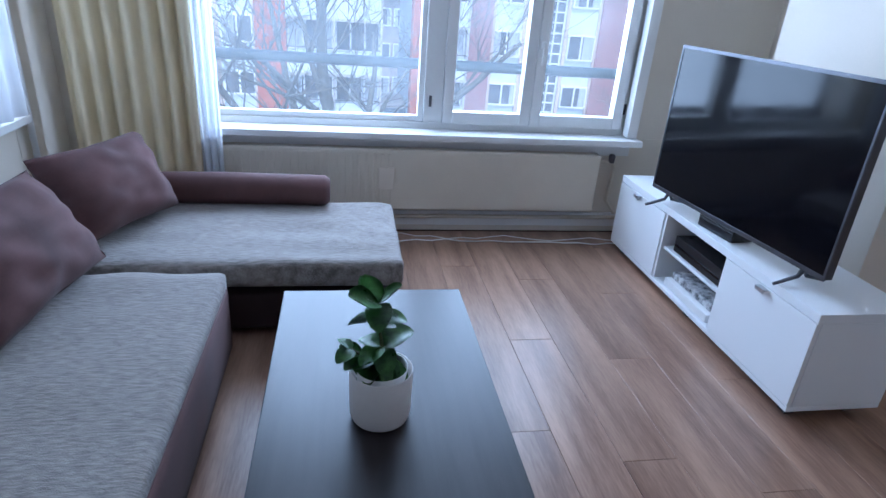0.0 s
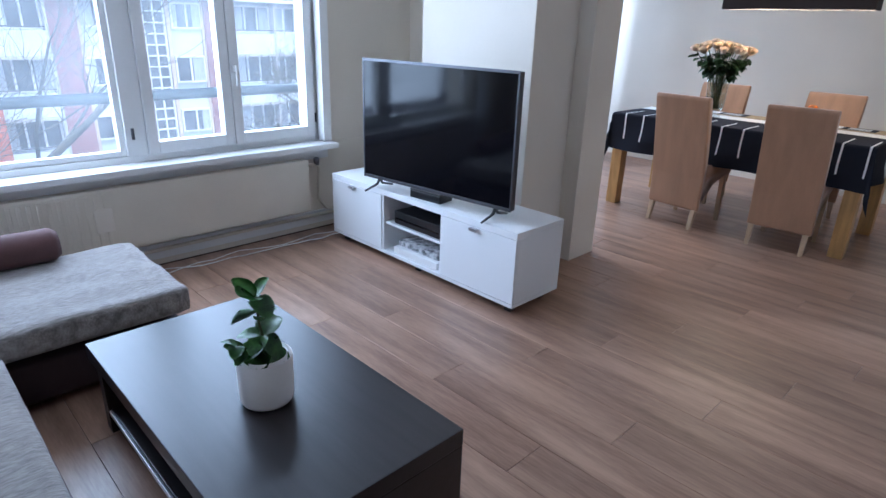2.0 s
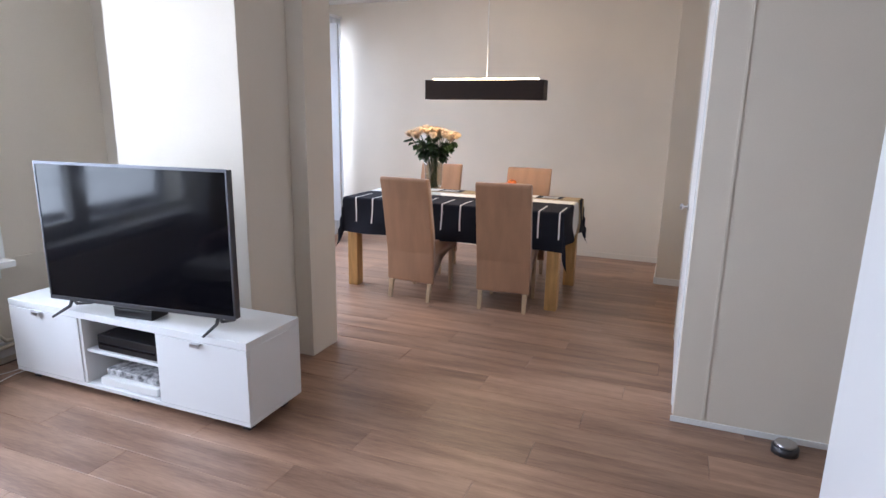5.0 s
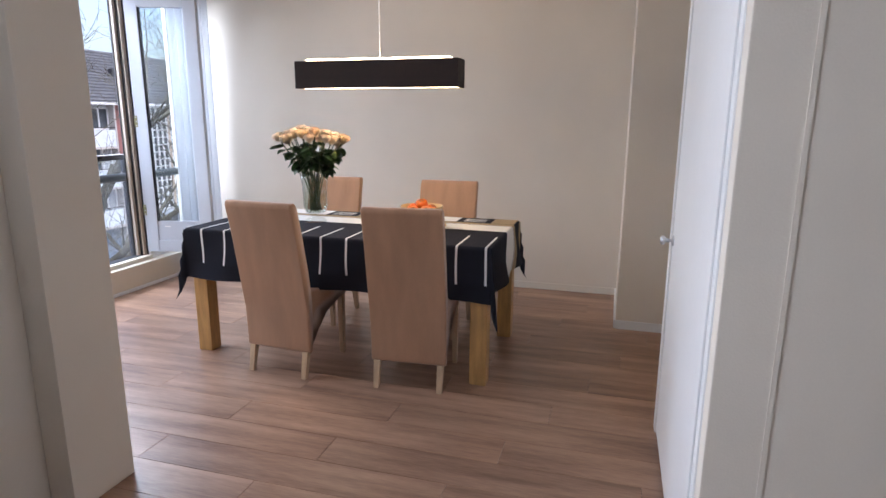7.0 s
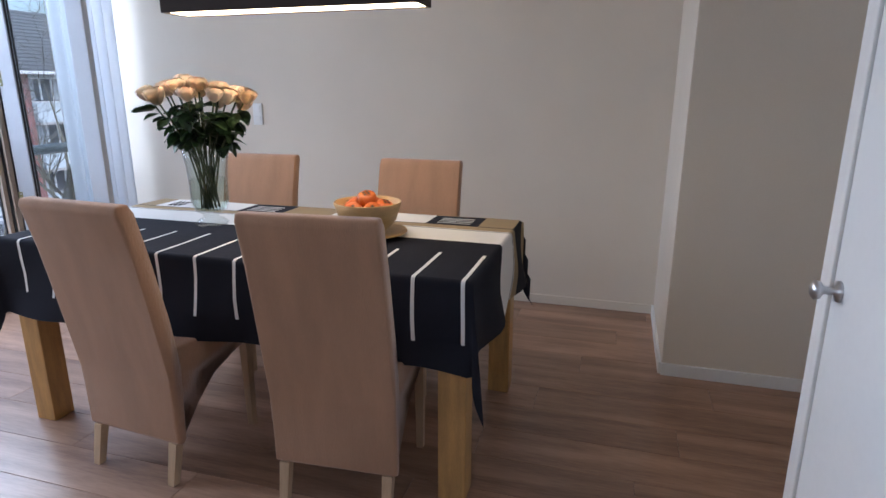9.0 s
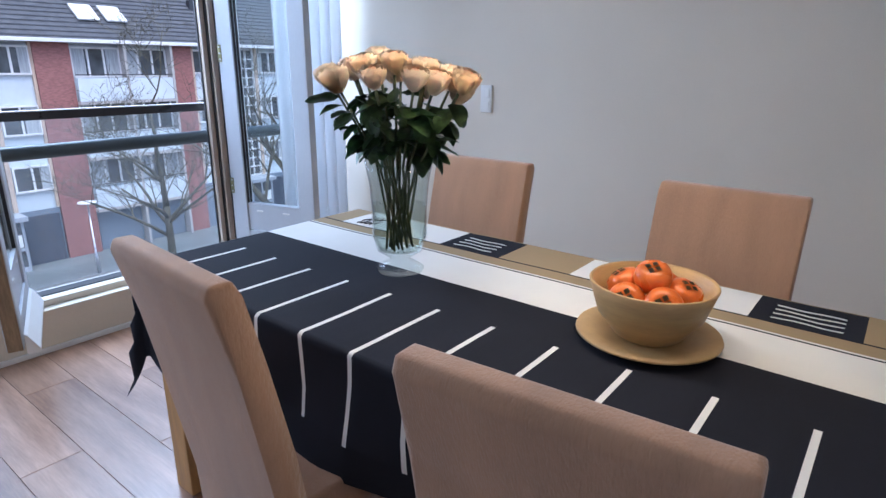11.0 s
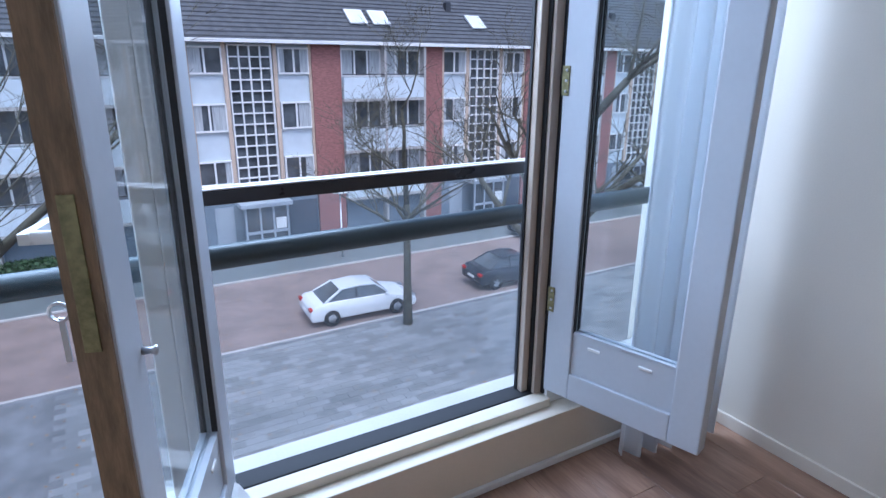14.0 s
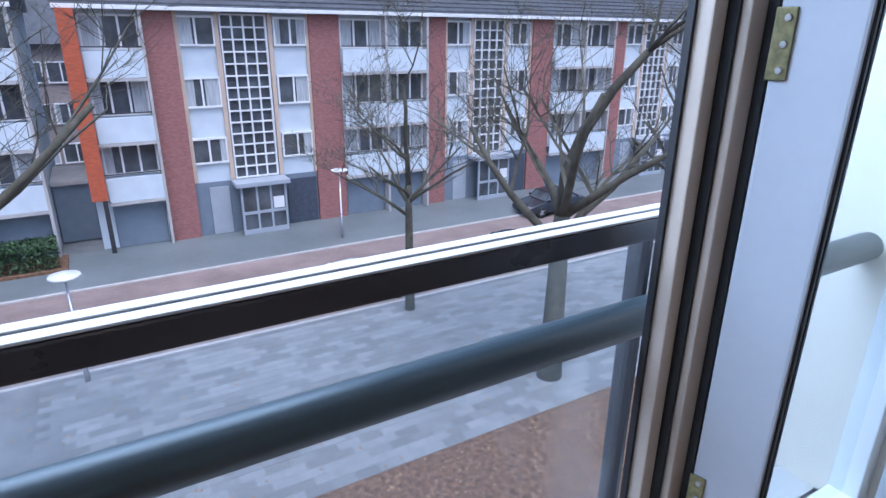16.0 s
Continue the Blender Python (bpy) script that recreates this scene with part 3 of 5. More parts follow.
def casement(hinge, end, left):
    """A casement leaf from its hinge to its free edge, seen from both sides."""
    h, e = Vector(hinge), Vector(end)
    w = (e - h).length
    rz = math.degrees(math.atan2(e.y - h.y, e.x - h.x))
    ob = thing("casement_door", "white French casement with clear glass, opened into the room", "window casement", "open casements", at=(h.x, h.y, 0), rz=rz)
    t = 0.028
    z0, z1 = 0.262, 2.33
    part("stile", box(0, 0.10, -t, t, z0, z1), CASEMENT_GREY, ob, bevel=0.005)
    part("stile", box(w - 0.10, w, -t, t, z0, z1), CASEMENT_GREY, ob, bevel=0.005)
    part("rail", box(0.10, w - 0.10, -t, t, z1 - 0.1, z1), CASEMENT_GREY, ob, bevel=0.004)
    part("rail", box(0.10, w - 0.10, -t, t, z0, z0 + 0.10), CASEMENT_GREY, ob, bevel=0.004)
    part("bottom_panel", box(0.10, w - 0.10, -0.018, 0.018, z0 + 0.101, 0.515), CASEMENT_GREY, ob, "recessed lower panel", bevel=0.003)
    for k in (0.16, w - 0.22):
        part("drain_slot", box(k, k + 0.045, -0.0225, 0.0225, 0.474, 0.484), PAINT, ob, bevel=0.003)
    g = part("pane", box(0.10, w - 0.10, -0.004, 0.004, 0.52, z1 - 0.1), GLASS, ob, "clear glass pane")
    g.visible_shadow = False
    for sy in (-1, 1):
        for b in ((0.10, 0.104, 0.516, z1 - 0.1), (w - 0.104, w - 0.10, 0.516, z1 - 0.1), (0.104, w - 0.104, 0.516, 0.522)):
            part("glazing_seal", box(b[0], b[1], sy * 0.006, sy * 0.02, b[2], b[3]), RUBBER if b[0] == 0.10 else CASEMENT_GREY, ob)
    s = 1 if left else -1
    drip = prism([(0.0, 0.0), (0.045, 0.0), (0.045, 0.018), (0.012, 0.075), (0, 0.085)], 0, w - 0.06)
    bmesh.ops.transform(drip, matrix=Matrix.Translation((0.03, s * 0.03, z0 - 0.035)) @ Matrix(((0, 1, 0, 0), (s, 0, 0, 0), (0, 0, 1, 0), (0, 0, 0, 1))), verts=drip.verts)
    if left:
        part("weather_board", drip, PAINT, ob, "white sloped weather board", bevel=0.003)
    if left:
        part("edge_strip", box(w + 0.0005, w + 0.006, -t + 0.004, t - 0.004, z0, z1), mat("weathered_wood_edge", (0.22, 0.15, 0.09), 0.6, vary=0.3, scale=20, stretch=(4, 4, 0.6)), ob, "weathered wooden closing edge")
        part("lock_plate", box(w + 0.0062, w + 0.009, -0.011, 0.011, 1.02, 1.24), BRASS, ob, "brass lock plate", bevel=0.001)
        esc = lathe([(0, 0), (0.024, 0), (0.024, 0.006), (0.01, 0.01), (0.01, 0.05), (0, 0.05)], 16)
        bmesh.ops.transform(esc, matrix=pose(w - 0.05, -t, 1.17, 90), verts=esc.verts)
        box(w - 0.17, w - 0.04, -t - 0.06, -t - 0.045, 1.162, 1.178, esc)
        part("door_handle", esc, PAINT, ob, "white lever handle", smooth=False)
        key = lathe([(0.012, 0.0), (0.016, 0.002), (0.016, 0.004), (0.012, 0.006), (0.012, 0)], 16)
        bmesh.ops.transform(key, matrix=pose(w - 0.05, -t - 0.03, 1.06, 0, 90, 0), verts=key.verts)
        box(w - 0.052, w - 0.048, -t - 0.034, -t - 0.026, 0.98, 1.05, key)
        part("key", key, METAL, ob, "small steel key hanging from the lock")
        kb = lathe([(0, 0), (0.007, 0), (0.005, 0.014), (0.009, 0.021), (0, 0.025)], 14)
        bmesh.ops.transform(kb, matrix=pose(w - 0.09, t, 0.97, -90), verts=kb.verts)
        part("bolt_knob", kb, METAL, ob, smooth=True)
    for z in () if left else (0.62, 1.35):
        hb = box(-0.004, 0.022, s * 0.0285, s * 0.031, z - 0.045, z + 0.045)
        part("hinge", hb, BRASS, ob, "yellow passivated hinge with screws", bevel=0.002)
        for dz in (-0.032, 0.0, 0.032):
            sc = lathe([(0, 0), (0.005, 0), (0.004, 0.003), (0, 0.0035)], 10)
            bmesh.ops.transform(sc, matrix=pose(0.012, s * 0.0311, z + dz, -90 * s), verts=sc.verts)
            part("screw", sc, METAL, ob)
    return ob


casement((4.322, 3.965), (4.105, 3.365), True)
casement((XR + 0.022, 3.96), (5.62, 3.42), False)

# outside railing
bal = thing("window_railing", "glass railing with a dark square handrail before the open casements", "railing")
part("handrail", box(XL - 0.06, XR + 0.062, 4.095, 4.15, 1.038, 1.077), RAILDARK, bal, bevel=0.004)
# two even pale strips along the top of the rail
for y in (4.096, 4.126):
    part("handrail_strip", box(XL - 0.06, XR + 0.062, y, y + 0.021, 1.0775, 1.082), CONCRETE, bal, "pale grey top strip", bevel=0.002)
g = part("pane", box(XL - 0.047, XR + 0.049, 4.165, 4.173, 0.22, 1.06), SMUDGED, bal, "smudged clear glass panel")
g.visible_shadow = False
for x in (XL - 0.06, XR + 0.05):
    part("bracket", box(x, x + 0.012, 4.152, 4.20, 0.2, 1.06), RAILDARK, bal, bevel=0.002)
tb = thing("tube_rail", "long teal-grey tubular rail along the outside of the windows", "railing")
part("tube", tube([(-3, 4.105, 0.893), (2, 4.105, 0.893), (9, 4.105, 0.893)], 0.034, 20), TEAL, tb, smooth=True)
for x in (-2.5, 2.93, 8.5):
    part("bracket", tube([(x, 4.105, 0.893), (x, 4.0, 0.87)], 0.012, 8), TEAL, tb)
# outer faces of the flat
wall("wall_outside_west", -4, -1.25, 3.47, 3.75, -8.4, 3.5, BRICK_R, "red brick outer wall")
wall("wall_outside_below", -1.25, 6.4, 3.76, 4.0, -8.4, -0.02, BRICK_R, "red brick outer wall")
wall("wall_outside_east", 6.4, 10, 3.82, 4.02, -8.4, 3.5, BRICK_R, "red brick outer wall")

# ---- sofa ----
sofa = thing("corner_sofa", "corner sofa with grey woven seats on a mauve suede base", "sofa")
part("base", slab_soft(-0.99, -0.085, -0.4, 2.18, 0.03, 0.235, 0.02), DARKBROWN, sofa, "dark brown suede base", smooth=True)
part("base", slab_soft(-0.99, 0.57, 2.32, 3.02, 0.03, 0.20, 0.02), DARKBROWN, sofa, "dark brown suede base", smooth=True)
part("seat", slab_soft(-0.98, -0.06, -0.4, 2.225, 0.236, 0.345, 0.03, 30, 0.016, 3), LINEN, sofa, "grey woven seat cover with creases", smooth=True)
part("chaise_seat", slab_soft(-0.98, 0.60, 2.28, 2.995, 0.235, 0.35, 0.03, 26, 0.010, 8), LINEN, sofa, "grey woven chaise cover", smooth=True)
part("front_band", slab_soft(-0.075, -0.053, -0.4, 2.17, 0.05, 0.30, 0.008, 4, 0), MAUVE, sofa, "mauve suede front band", smooth=True)
part("back", slab_soft(-1.04, -0.9, -0.4, 3.02, 0.05, 0.40, 0.03), DARKBROWN, sofa, smooth=True)
bol = tube([(-0.62, 2.95, 0.415), (-0.6, 2.95, 0.415), (-0.2, 2.955, 0.417), (0.27, 2.95, 0.415), (0.295, 2.95, 0.415)], [0.058, 0.072, 0.075, 0.073, 0.055], 24)
bmesh.ops.transform(bol, matrix=Matrix.Translation((0, 0, 0.004)), verts=bol.verts)
solid("bolster", bol, MAUVE, "long mauve suede bolster lying on the chaise", "cushion", smooth=True)


def throw_cushion(m, w, d, h, seed):
    ob = solid("back_cushion", cushion(w, d, h, 22, 2.4, 0.02, seed), MAUVE, "large soft mauve suede cushion leaning on the sofa back", "cushion", smooth=True, group="sofa cushions", at=m)
    return ob


throw_cushion(pose(-0.66, 2.66, 0.475, 0, 58, -24), 0.36, 0.54, 0.24, 1)
throw_cushion(pose(-0.72, 1.98, 0.475, 0, 56, -6), 0.38, 0.64, 0.22, 4)

# ---- coffee table ----
tab = thing("coffee_table", "low black-brown coffee table with a lower shelf", "table")
CX0, CX1, CY0, CY1, CZ = 0.155, 0.782, 0.905, 2.064, 0.345
part("tabletop", box(CX0, CX1, CY0, CY1, CZ - 0.055, CZ), BLACKWOOD, tab, bevel=0.003)
part("end_panel", box(CX0 + 0.02, CX1, CY0, CY0 + 0.05, 0.0, CZ - 0.056), BLACKWOOD, tab, bevel=0.003)
part("end_panel", box(CX0 + 0.02, CX1, CY1 - 0.05, CY1, 0.0, CZ - 0.056), BLACKWOOD, tab, bevel=0.003)
part("shelf", box(CX0 + 0.03, CX1 - 0.02, CY0 + 0.051, CY1 - 0.051, 0.07, 0.10), BLACKWOOD, tab, bevel=0.003)
part("side_panel", box(CX1 - 0.018, CX1 - 0.002, CY0 + 0.051, CY1 - 0.051, 0.02, CZ - 0.056), BLACKWOOD, tab, bevel=0.002)
part("edge_bar", box(CX0 + 0.022, CX0 + 0.029, CY0 + 0.052, CY1 - 0.052, 0.075, 0.095), METAL, tab, "metal edge strip of the shelf", bevel=0.001)

# potted plant
PX, PY = 0.455, 1.385
pot = thing("plant_pot", "matt white ceramic pot on the coffee table", "plant pot", at=(PX, PY, CZ))
part("pot_wall", lathe([(0, 0.0), (0.062, 0.0), (0.072, 0.006), (0.077, 0.02), (0.079, 0.145), (0.0775, 0.148), (0.075, 0.145), (0.073, 0.03), (0, 0.028)], 40), CERAMIC, pot, smooth=True)
part("inner_pot", lathe([(0.052, 0.03), (0.066, 0.152), (0.064, 0.152), (0.05, 0.032)], 30), PAINT, pot, "white plastic inner pot", smooth=True)
part("soil", lathe([(0, 0.126), (0.03, 0.13), (0.0605, 0.122)], 20), SOIL, pot, smooth=True)


def leaf_mesh(name, length, width, curl, cup, material, tip=1.6, n=7):
    bm = bmesh.new()
    rows = []
    for i in range(n + 1):
        u = i / n
        w = width * 0.5 * (math.sin(math.pi * min(1, u ** 0.8 * 0.98 + 0.01)) ** (1 / tip)) + 0.0008
        row = []
        for s in (-1, -0.5, 0, 0.5, 1):
            a = curl * u
            x = length * (math.sin(a) / curl if abs(curl) > 1e-3 else u)
            z = -length * ((1 - math.cos(a)) / curl if abs(curl) > 1e-3 else 0)
            row.append(bm.verts.new((x, s * w, z + cup * w * s * s + 0.04 * width * math.sin(9 * u) * s)))
        rows.append(row)
    for a, b in zip(rows, rows[1:]):
        for k in range(4):
            bm.faces.new((a[k], a[k + 1], b[k + 1], b[k]))
    ret = bmesh.ops.solidify(bm, geom=list(bm.faces), thickness=0.0012)
    return mesh_of(name, bm, material, True)


rng = random.Random(5)
plant = thing("baby_rubber_plant", "small houseplant with thick glossy rounded green leaves", "plant", at=(PX, PY, CZ + 0.128))
stem_pts = [(0.0, 0.0, 0.0), (0.004, 0.002, 0.06), (-0.006, 0.0, 0.12), (-0.012, -0.002, 0.20)]
part("stem", tube(stem_pts, [0.006, 0.005, 0.004, 0.003], 8), STEM, plant, smooth=True)
part("stem", tube([(0, 0, 0.005), (-0.04, 0.01, 0.045), (-0.075, 0.0, 0.075)], [0.005, 0.004, 0.003], 8), STEM, plant, smooth=True)
LM = [leaf_mesh("leaf", 0.098, 0.07, c, k, LEAF, 2.1) for c, k in ((0.5, 0.35), (0.9, 0.2), (-0.4, 0.5))]
spots = [((-0.012, 0, 0.20), 0.30, (115, 200, 20, 275)), ((-0.008, 0, 0.155), 0.25, (10, 190)), ((-0.005, 0, 0.125), 0.7, (240, 330)), ((0.002, 0, 0.08), 0.1, (25, 150, 270, 210)), ((0.003, 0, 0.05), -0.1, (60, 180, 300, 240, 120)), ((0, 0, 0.03), -0.35, (280, 225, 330)), ((-0.075, 0, 0.075), 0.5, (120, 230)), ((-0.05, 0.01, 0.05), 0.0, (160, 250, 210))]
for (x, y, z), tilt, turns in spots:
    for a in turns:
        ob = part("leaf", LM[rng.randrange(3)], None, plant)
        s = rng.uniform(0.75, 1.0) * (0.6 if tilt > 0.6 or x < -0.04 else 1)
        ob.matrix_local = Matrix.Translation((x, y, z)) @ Euler((rng.uniform(-0.4, 0.4), -tilt - rng.uniform(-0.25, 0.3), radians(a + rng.uniform(-12, 12)))).to_matrix().to_4x4() @ Matrix.Diagonal((s, s, s, 1))

# ---- TV stand ----
SX0, SX1, SY0, SY1, SZ0, SZ1 = 1.925, 2.31, 1.655, 3.21, 0.05, 0.452
ya, yb = 2.19, 2.68
st = thing("tv_stand", "low white television bench with two doors and a niche", "tv stand")
part("top", box(SX0, SX1, SY0, SY1, SZ1 - 0.035, SZ1), LAMINATE, st, bevel=0.002)
part("bottom", box(SX0, SX1, SY0, SY1, SZ0, SZ0 + 0.02), LAMINATE, st, bevel=0.002)
for a in (SY0, SY1 - 0.018):
    part("side_panel", box(SX0 + 0.018, SX1, a, a + 0.018, SZ0 + 0.021, SZ1 - 0.036), LAMINATE, st, bevel=0.002)
for a in (ya - 0.018, yb):
    part("divider", box(SX0 + 0.005, SX1 - 0.01, a, a + 0.018, SZ0 + 0.021, SZ1 - 0.036), LAMINATE, st, bevel=0.002)
part("back_panel", box(SX1 - 0.009, SX1 - 0.001, SY0 + 0.019, SY1 - 0.019, SZ0 + 0.021, SZ1 - 0.036), LAMINATE, st)
part("shelf", box(SX0 + 0.02, SX1 - 0.012, ya + 0.001, yb - 0.001, 0.235, 0.25), LAMINATE, st, bevel=0.002)
for a, b, hy in ((SY0 + 0.001, ya - 0.019, 1.93), (yb + 0.02, SY1 - 0.001, 2.98)):
    d = part("door", box(SX0 - 0.001, SX0 + 0.016, a, b, SZ0 + 0.022, SZ1 - 0.038), LAMINATE, st, bevel=0.002)
    hb = box(SX0 - 0.022, SX0 - 0.0015, hy - 0.025, hy + 0.025, SZ1 - 0.046, SZ1 - 0.041)
    box(SX0 - 0.024, SX0 - 0.02, hy - 0.025, hy + 0.025, SZ1 - 0.056, SZ1 - 0.041, hb)
    part("handle", hb, METAL, d, "small metal pull")
for a in (SY0 + 0.05, SY1 - 0.09, 2.4):
    for b in (SX0 + 0.05, SX1 - 0.09):
        part("foot", box(b, b + 0.04, a, a + 0.04, 0.0, SZ0 - 0.001), BLACKPLASTIC, st)
dk = thing("media_player", "flat black media recorder on the niche shelf", "media player")
part("body", box(1.955, 2.20, 2.22, 2.61, 0.256, 0.335), BLACKPLASTIC, dk, bevel=0.004)
part("front_strip", box(1.951, 1.9545, 2.23, 2.60, 0.285, 0.295), SCREEN, dk)
for a in (2.25, 2.56):
    part("foot", box(2.0, 2.03, a, a + 0.03, 0.2505, 0.2555), BLACKPLASTIC, dk)
fl = thing("storage_box", "white box with a black and white floral lid in the niche", "box")
part("body", box(1.94, 2.2, 2.225, 2.60, 0.072, 0.115), PAINT, fl, bevel=0.008)
part("lid", box(1.97, 2.19, 2.24, 2.59, 0.1155, 0.15), PATTERN, fl, "black and white floral pattern", bevel=0.006)

# TV
tv = thing("television", "large black flat-screen television with a slim silver frame", "television", at=(1.975, 2.30, 0), rz=-83.9)
W2 = 0.527
part("screen", box(-W2 + 0.008, W2 - 0.008, -0.0235, -0.021, 0.532, 1.178), SCREEN, tv, "glossy dark switched-off screen")
part("frame", box(-W2, W2, -0.021, 0.012, 0.518, 1.188), DARKMETAL, tv, bevel=0.003)
part("back_cover", box(-W2 + 0.06, W2 - 0.06, 0.0125, 0.05, 0.56, 1.0), BLACKPLASTIC, tv, bevel=0.012)
for b in ((-W2, W2, 0.514, 0.532), (-W2, W2, 1.178, 1.192)):
    part("bezel", box(b[0], b[1], -0.0265, -0.0215, b[2], b[3]), SILVER, tv, "thin silver bezel", bevel=0.001)
for b in ((-W2, -W2 + 0.009), (W2 - 0.009, W2)):
    part("bezel", box(b[0], b[1], -0.0265, -0.0215, 0.5325, 1.1775), SILVER, tv, "thin silver bezel", bevel=0.001)
for x in (-0.42, 0.42):
    ft = tube([(x, -0.12, SZ1 + 0.006), (x, -0.02, SZ1 + 0.03), (x, 0.0, SZ1 + 0.065), (x, 0.02, SZ1 + 0.03), (x, 0.11, SZ1 + 0.006)], [0.006, 0.008, 0.012, 0.008, 0.006], 10)
    part("foot", ft, DARKMETAL, tv, "splayed dark metal foot", smooth=True)
rt = thing("set_top_box", "small black ribbed console lying before the television", "media player", at=(2.015, 2.36, SZ1), rz=-84)
part("body", prism([(-0.11, 0.0), (0.11, 0.0), (0.11, 0.042), (-0.11, 0.042)], -0.055, 0.055), BLACKPLASTIC, rt, bevel=0.003)
for k in range(2):
    part("ridge", box(-0.112, 0.112, -0.056 + 0.04 * k, -0.03 + 0.04 * k, 0.0425, 0.052), BLACKPLASTIC, rt, bevel=0.003)

# white cupboard beside the walk
cab = thing("white_cupboard", "tall plain white cupboard with a narrow drawer line", "cupboard", at=(1.515, -0.511, 0), rz=0)
part("body", box(-0.35, 0.35, -0.5, 0.0, 0.06, 1.6), LAMINATE, cab, bevel=0.003)
part("plinth", box(-0.34, 0.34, -0.49, -0.01, 0.0, 0.0595), LAMINATE, cab)
part("door", box(-0.345, 0.345, 0.0005, 0.016, 0.312, 1.595), LAMINATE, cab, bevel=0.003)
part("drawer", box(-0.345, 0.345, 0.0005, 0.016, 0.065, 0.305), LAMINATE, cab, bevel=0.003)

# ---- dining table ----
TX0, TX1, TY0, TY1, TZ = 4.235, 5.10, 0.735, 2.54, 0.752
dt = thing("dining_table", "oak dining table with thick square legs", "table")
part("tabletop", box(TX0 + 0.004, TX1 - 0.004, TY0 + 0.004, TY1 - 0.004, TZ - 0.04, TZ - 0.004), OAK, dt, bevel=0.004)
for x in (TX0 + 0.012, TX1 - 0.102):
    for y in (TY0 + 0.012, TY1 - 0.102):
        part("leg", box(x, x + 0.09, y, y + 0.09, 0, TZ - 0.041), OAK, dt, "square honey oak leg", bevel=0.005)
for b in ((TX0 + 0.03, TX0 + 0.05, TY0 + 0.105, TY1 - 0.105), (TX1 - 0.05, TX1 - 0.03, TY0 + 0.105, TY1 - 0.105)):
    part("apron", box(*b, TZ - 0.12, TZ - 0.041), OAK, dt, bevel=0.003)


# tablecloth: one printed sheet, cut along the edges of its print
def tablecloth():
    hx, hy = 0.29, 0.27
    band = [(TX0 - hx, 0), (4.52, 0), (4.67, 1), (4.85, 0), (4.857, 1), (4.865, 2), (4.92, 0), (4.927, 3), (TX1 - 0.005, 2), (TX1 + 0.02, 0)]
    xs = sorted({round(v, 4) for v in [b[0] for b in band] + [TX0 - 0.2, TX0 - 0.19, TX0 - 0.13, TX0 - 0.07, TX0 - 0.02, TX0 - 0.006, TX0, TX0 + 0.006, TX0 + 0.05, TX0 + 0.13, TX0 + 0.21, TX0 + 0.275, 4.575, 4.625, 4.975, 5.035, TX1 - 0.006, TX1, TX1 + 0.006, TX1 + 0.06, TX1 + 0.12, TX1 + 0.18, TX1 + hx - 0.02]})
    stripes = [2.432 - 0.1525 * k for k in range(12)]
    squares = [(TY0, 2), (0.877, 0), (1.098, 1), (1.32, 1), (1.545, 2), (1.775, 0), (1.998, 1), (2.15, 1), (2.296, 1), (2.447, 2), (TY1 + 0.02, 0)]
    ys = sorted({round(v, 4) for v in [s + d for s in stripes for d in (-0.006, 0.006)] + [q[0] for q in squares] + [TY0 - hy, TY0 - 0.18, TY0 - 0.12, TY0 - 0.06, TY0 - 0.006, TY0, TY0 + 0.006, TY1 - 0.006, TY1, TY1 + 0.006, TY1 + 0.06, TY1 + 0.12, TY1 + 0.18, TY1 + hy] + [2.356 - 0.1525 * k for k in range(11)]})
    bm = bmesh.new()
    grid = {}
    for i, x in enumerate(xs):
        for j, y in enumerate(ys):
            ox = TX0 - x if x < TX0 else (x - TX1 if x > TX1 else 0)
            oy = TY0 - y if y < TY0 else (y - TY1 if y > TY1 else 0)
            sx, sy = (-1 if x < TX0 else 1), (-1 if y < TY0 else 1)
            px, py = min(max(x, TX0), TX1), min(max(y, TY0), TY1)
            drop = max(ox, oy)
            corner = min(ox, oy)
            if corner > 0:
                # hanging corner folds out along the diagonal
                r = math.hypot(ox, oy)
                f = corner / drop
                px += sx * (0.012 + 0.20 * ox * f)
                py += sy * (0.012 + 0.20 * oy * f)
                z = TZ - (drop + 0.5 * corner)
            else:
                fold = 0.02 * drop / 0.25 * math.sin(y * 11 + x * 13)
                if ox:
                    px += sx * (0.008 + 0.05 * drop + fold)
                if oy:
                    py += sy * (0.008 + 0.05 * drop + fold)
                z = TZ - drop
            if drop == 0:
                z += 0.0022 * noise.noise(Vector((x * 5, y * 5, 1))) + 0.001
            grid[i, j] = bm.verts.new((px, py, z + 0.002))
    for i in range(len(xs) - 1):
        for j in range(len(ys) - 1):
            f = bm.faces.new((grid[i, j], grid[i + 1, j], grid[i + 1, j + 1], grid[i, j + 1]))
            x, y = (xs[i] + xs[i + 1]) / 2, (ys[j] + ys[j + 1]) / 2
            k = 0
            for b, c in band:
                if x > b:
                    k = c
            if k == 3:
                k = 0
                for q, c in squares:
                    if y > q:
                        k = c
                if y < TY0:
                    k = 0
            elif k == 2 and x > TX1 - 0.01:
                k = 2
            if (y < TY0 - 0.02 or y > TY1 + 0.02) and k in (1, 2):
                k = k
            if TX0 - 0.2 < x < TX0 + 0.275 and any(abs(y - s) < 0.0061 for s in stripes):
                k = 1
            f.material_index = k
            f.smooth = True
    me = mesh_of("tablecloth", bm, [CLOTH, CLOTH_W, CLOTH_T], True)
    ob = tagged(new("tablecloth", me), "black tablecloth printed with white stripes and cream and tan bands", "tablecloth")
    sq = []
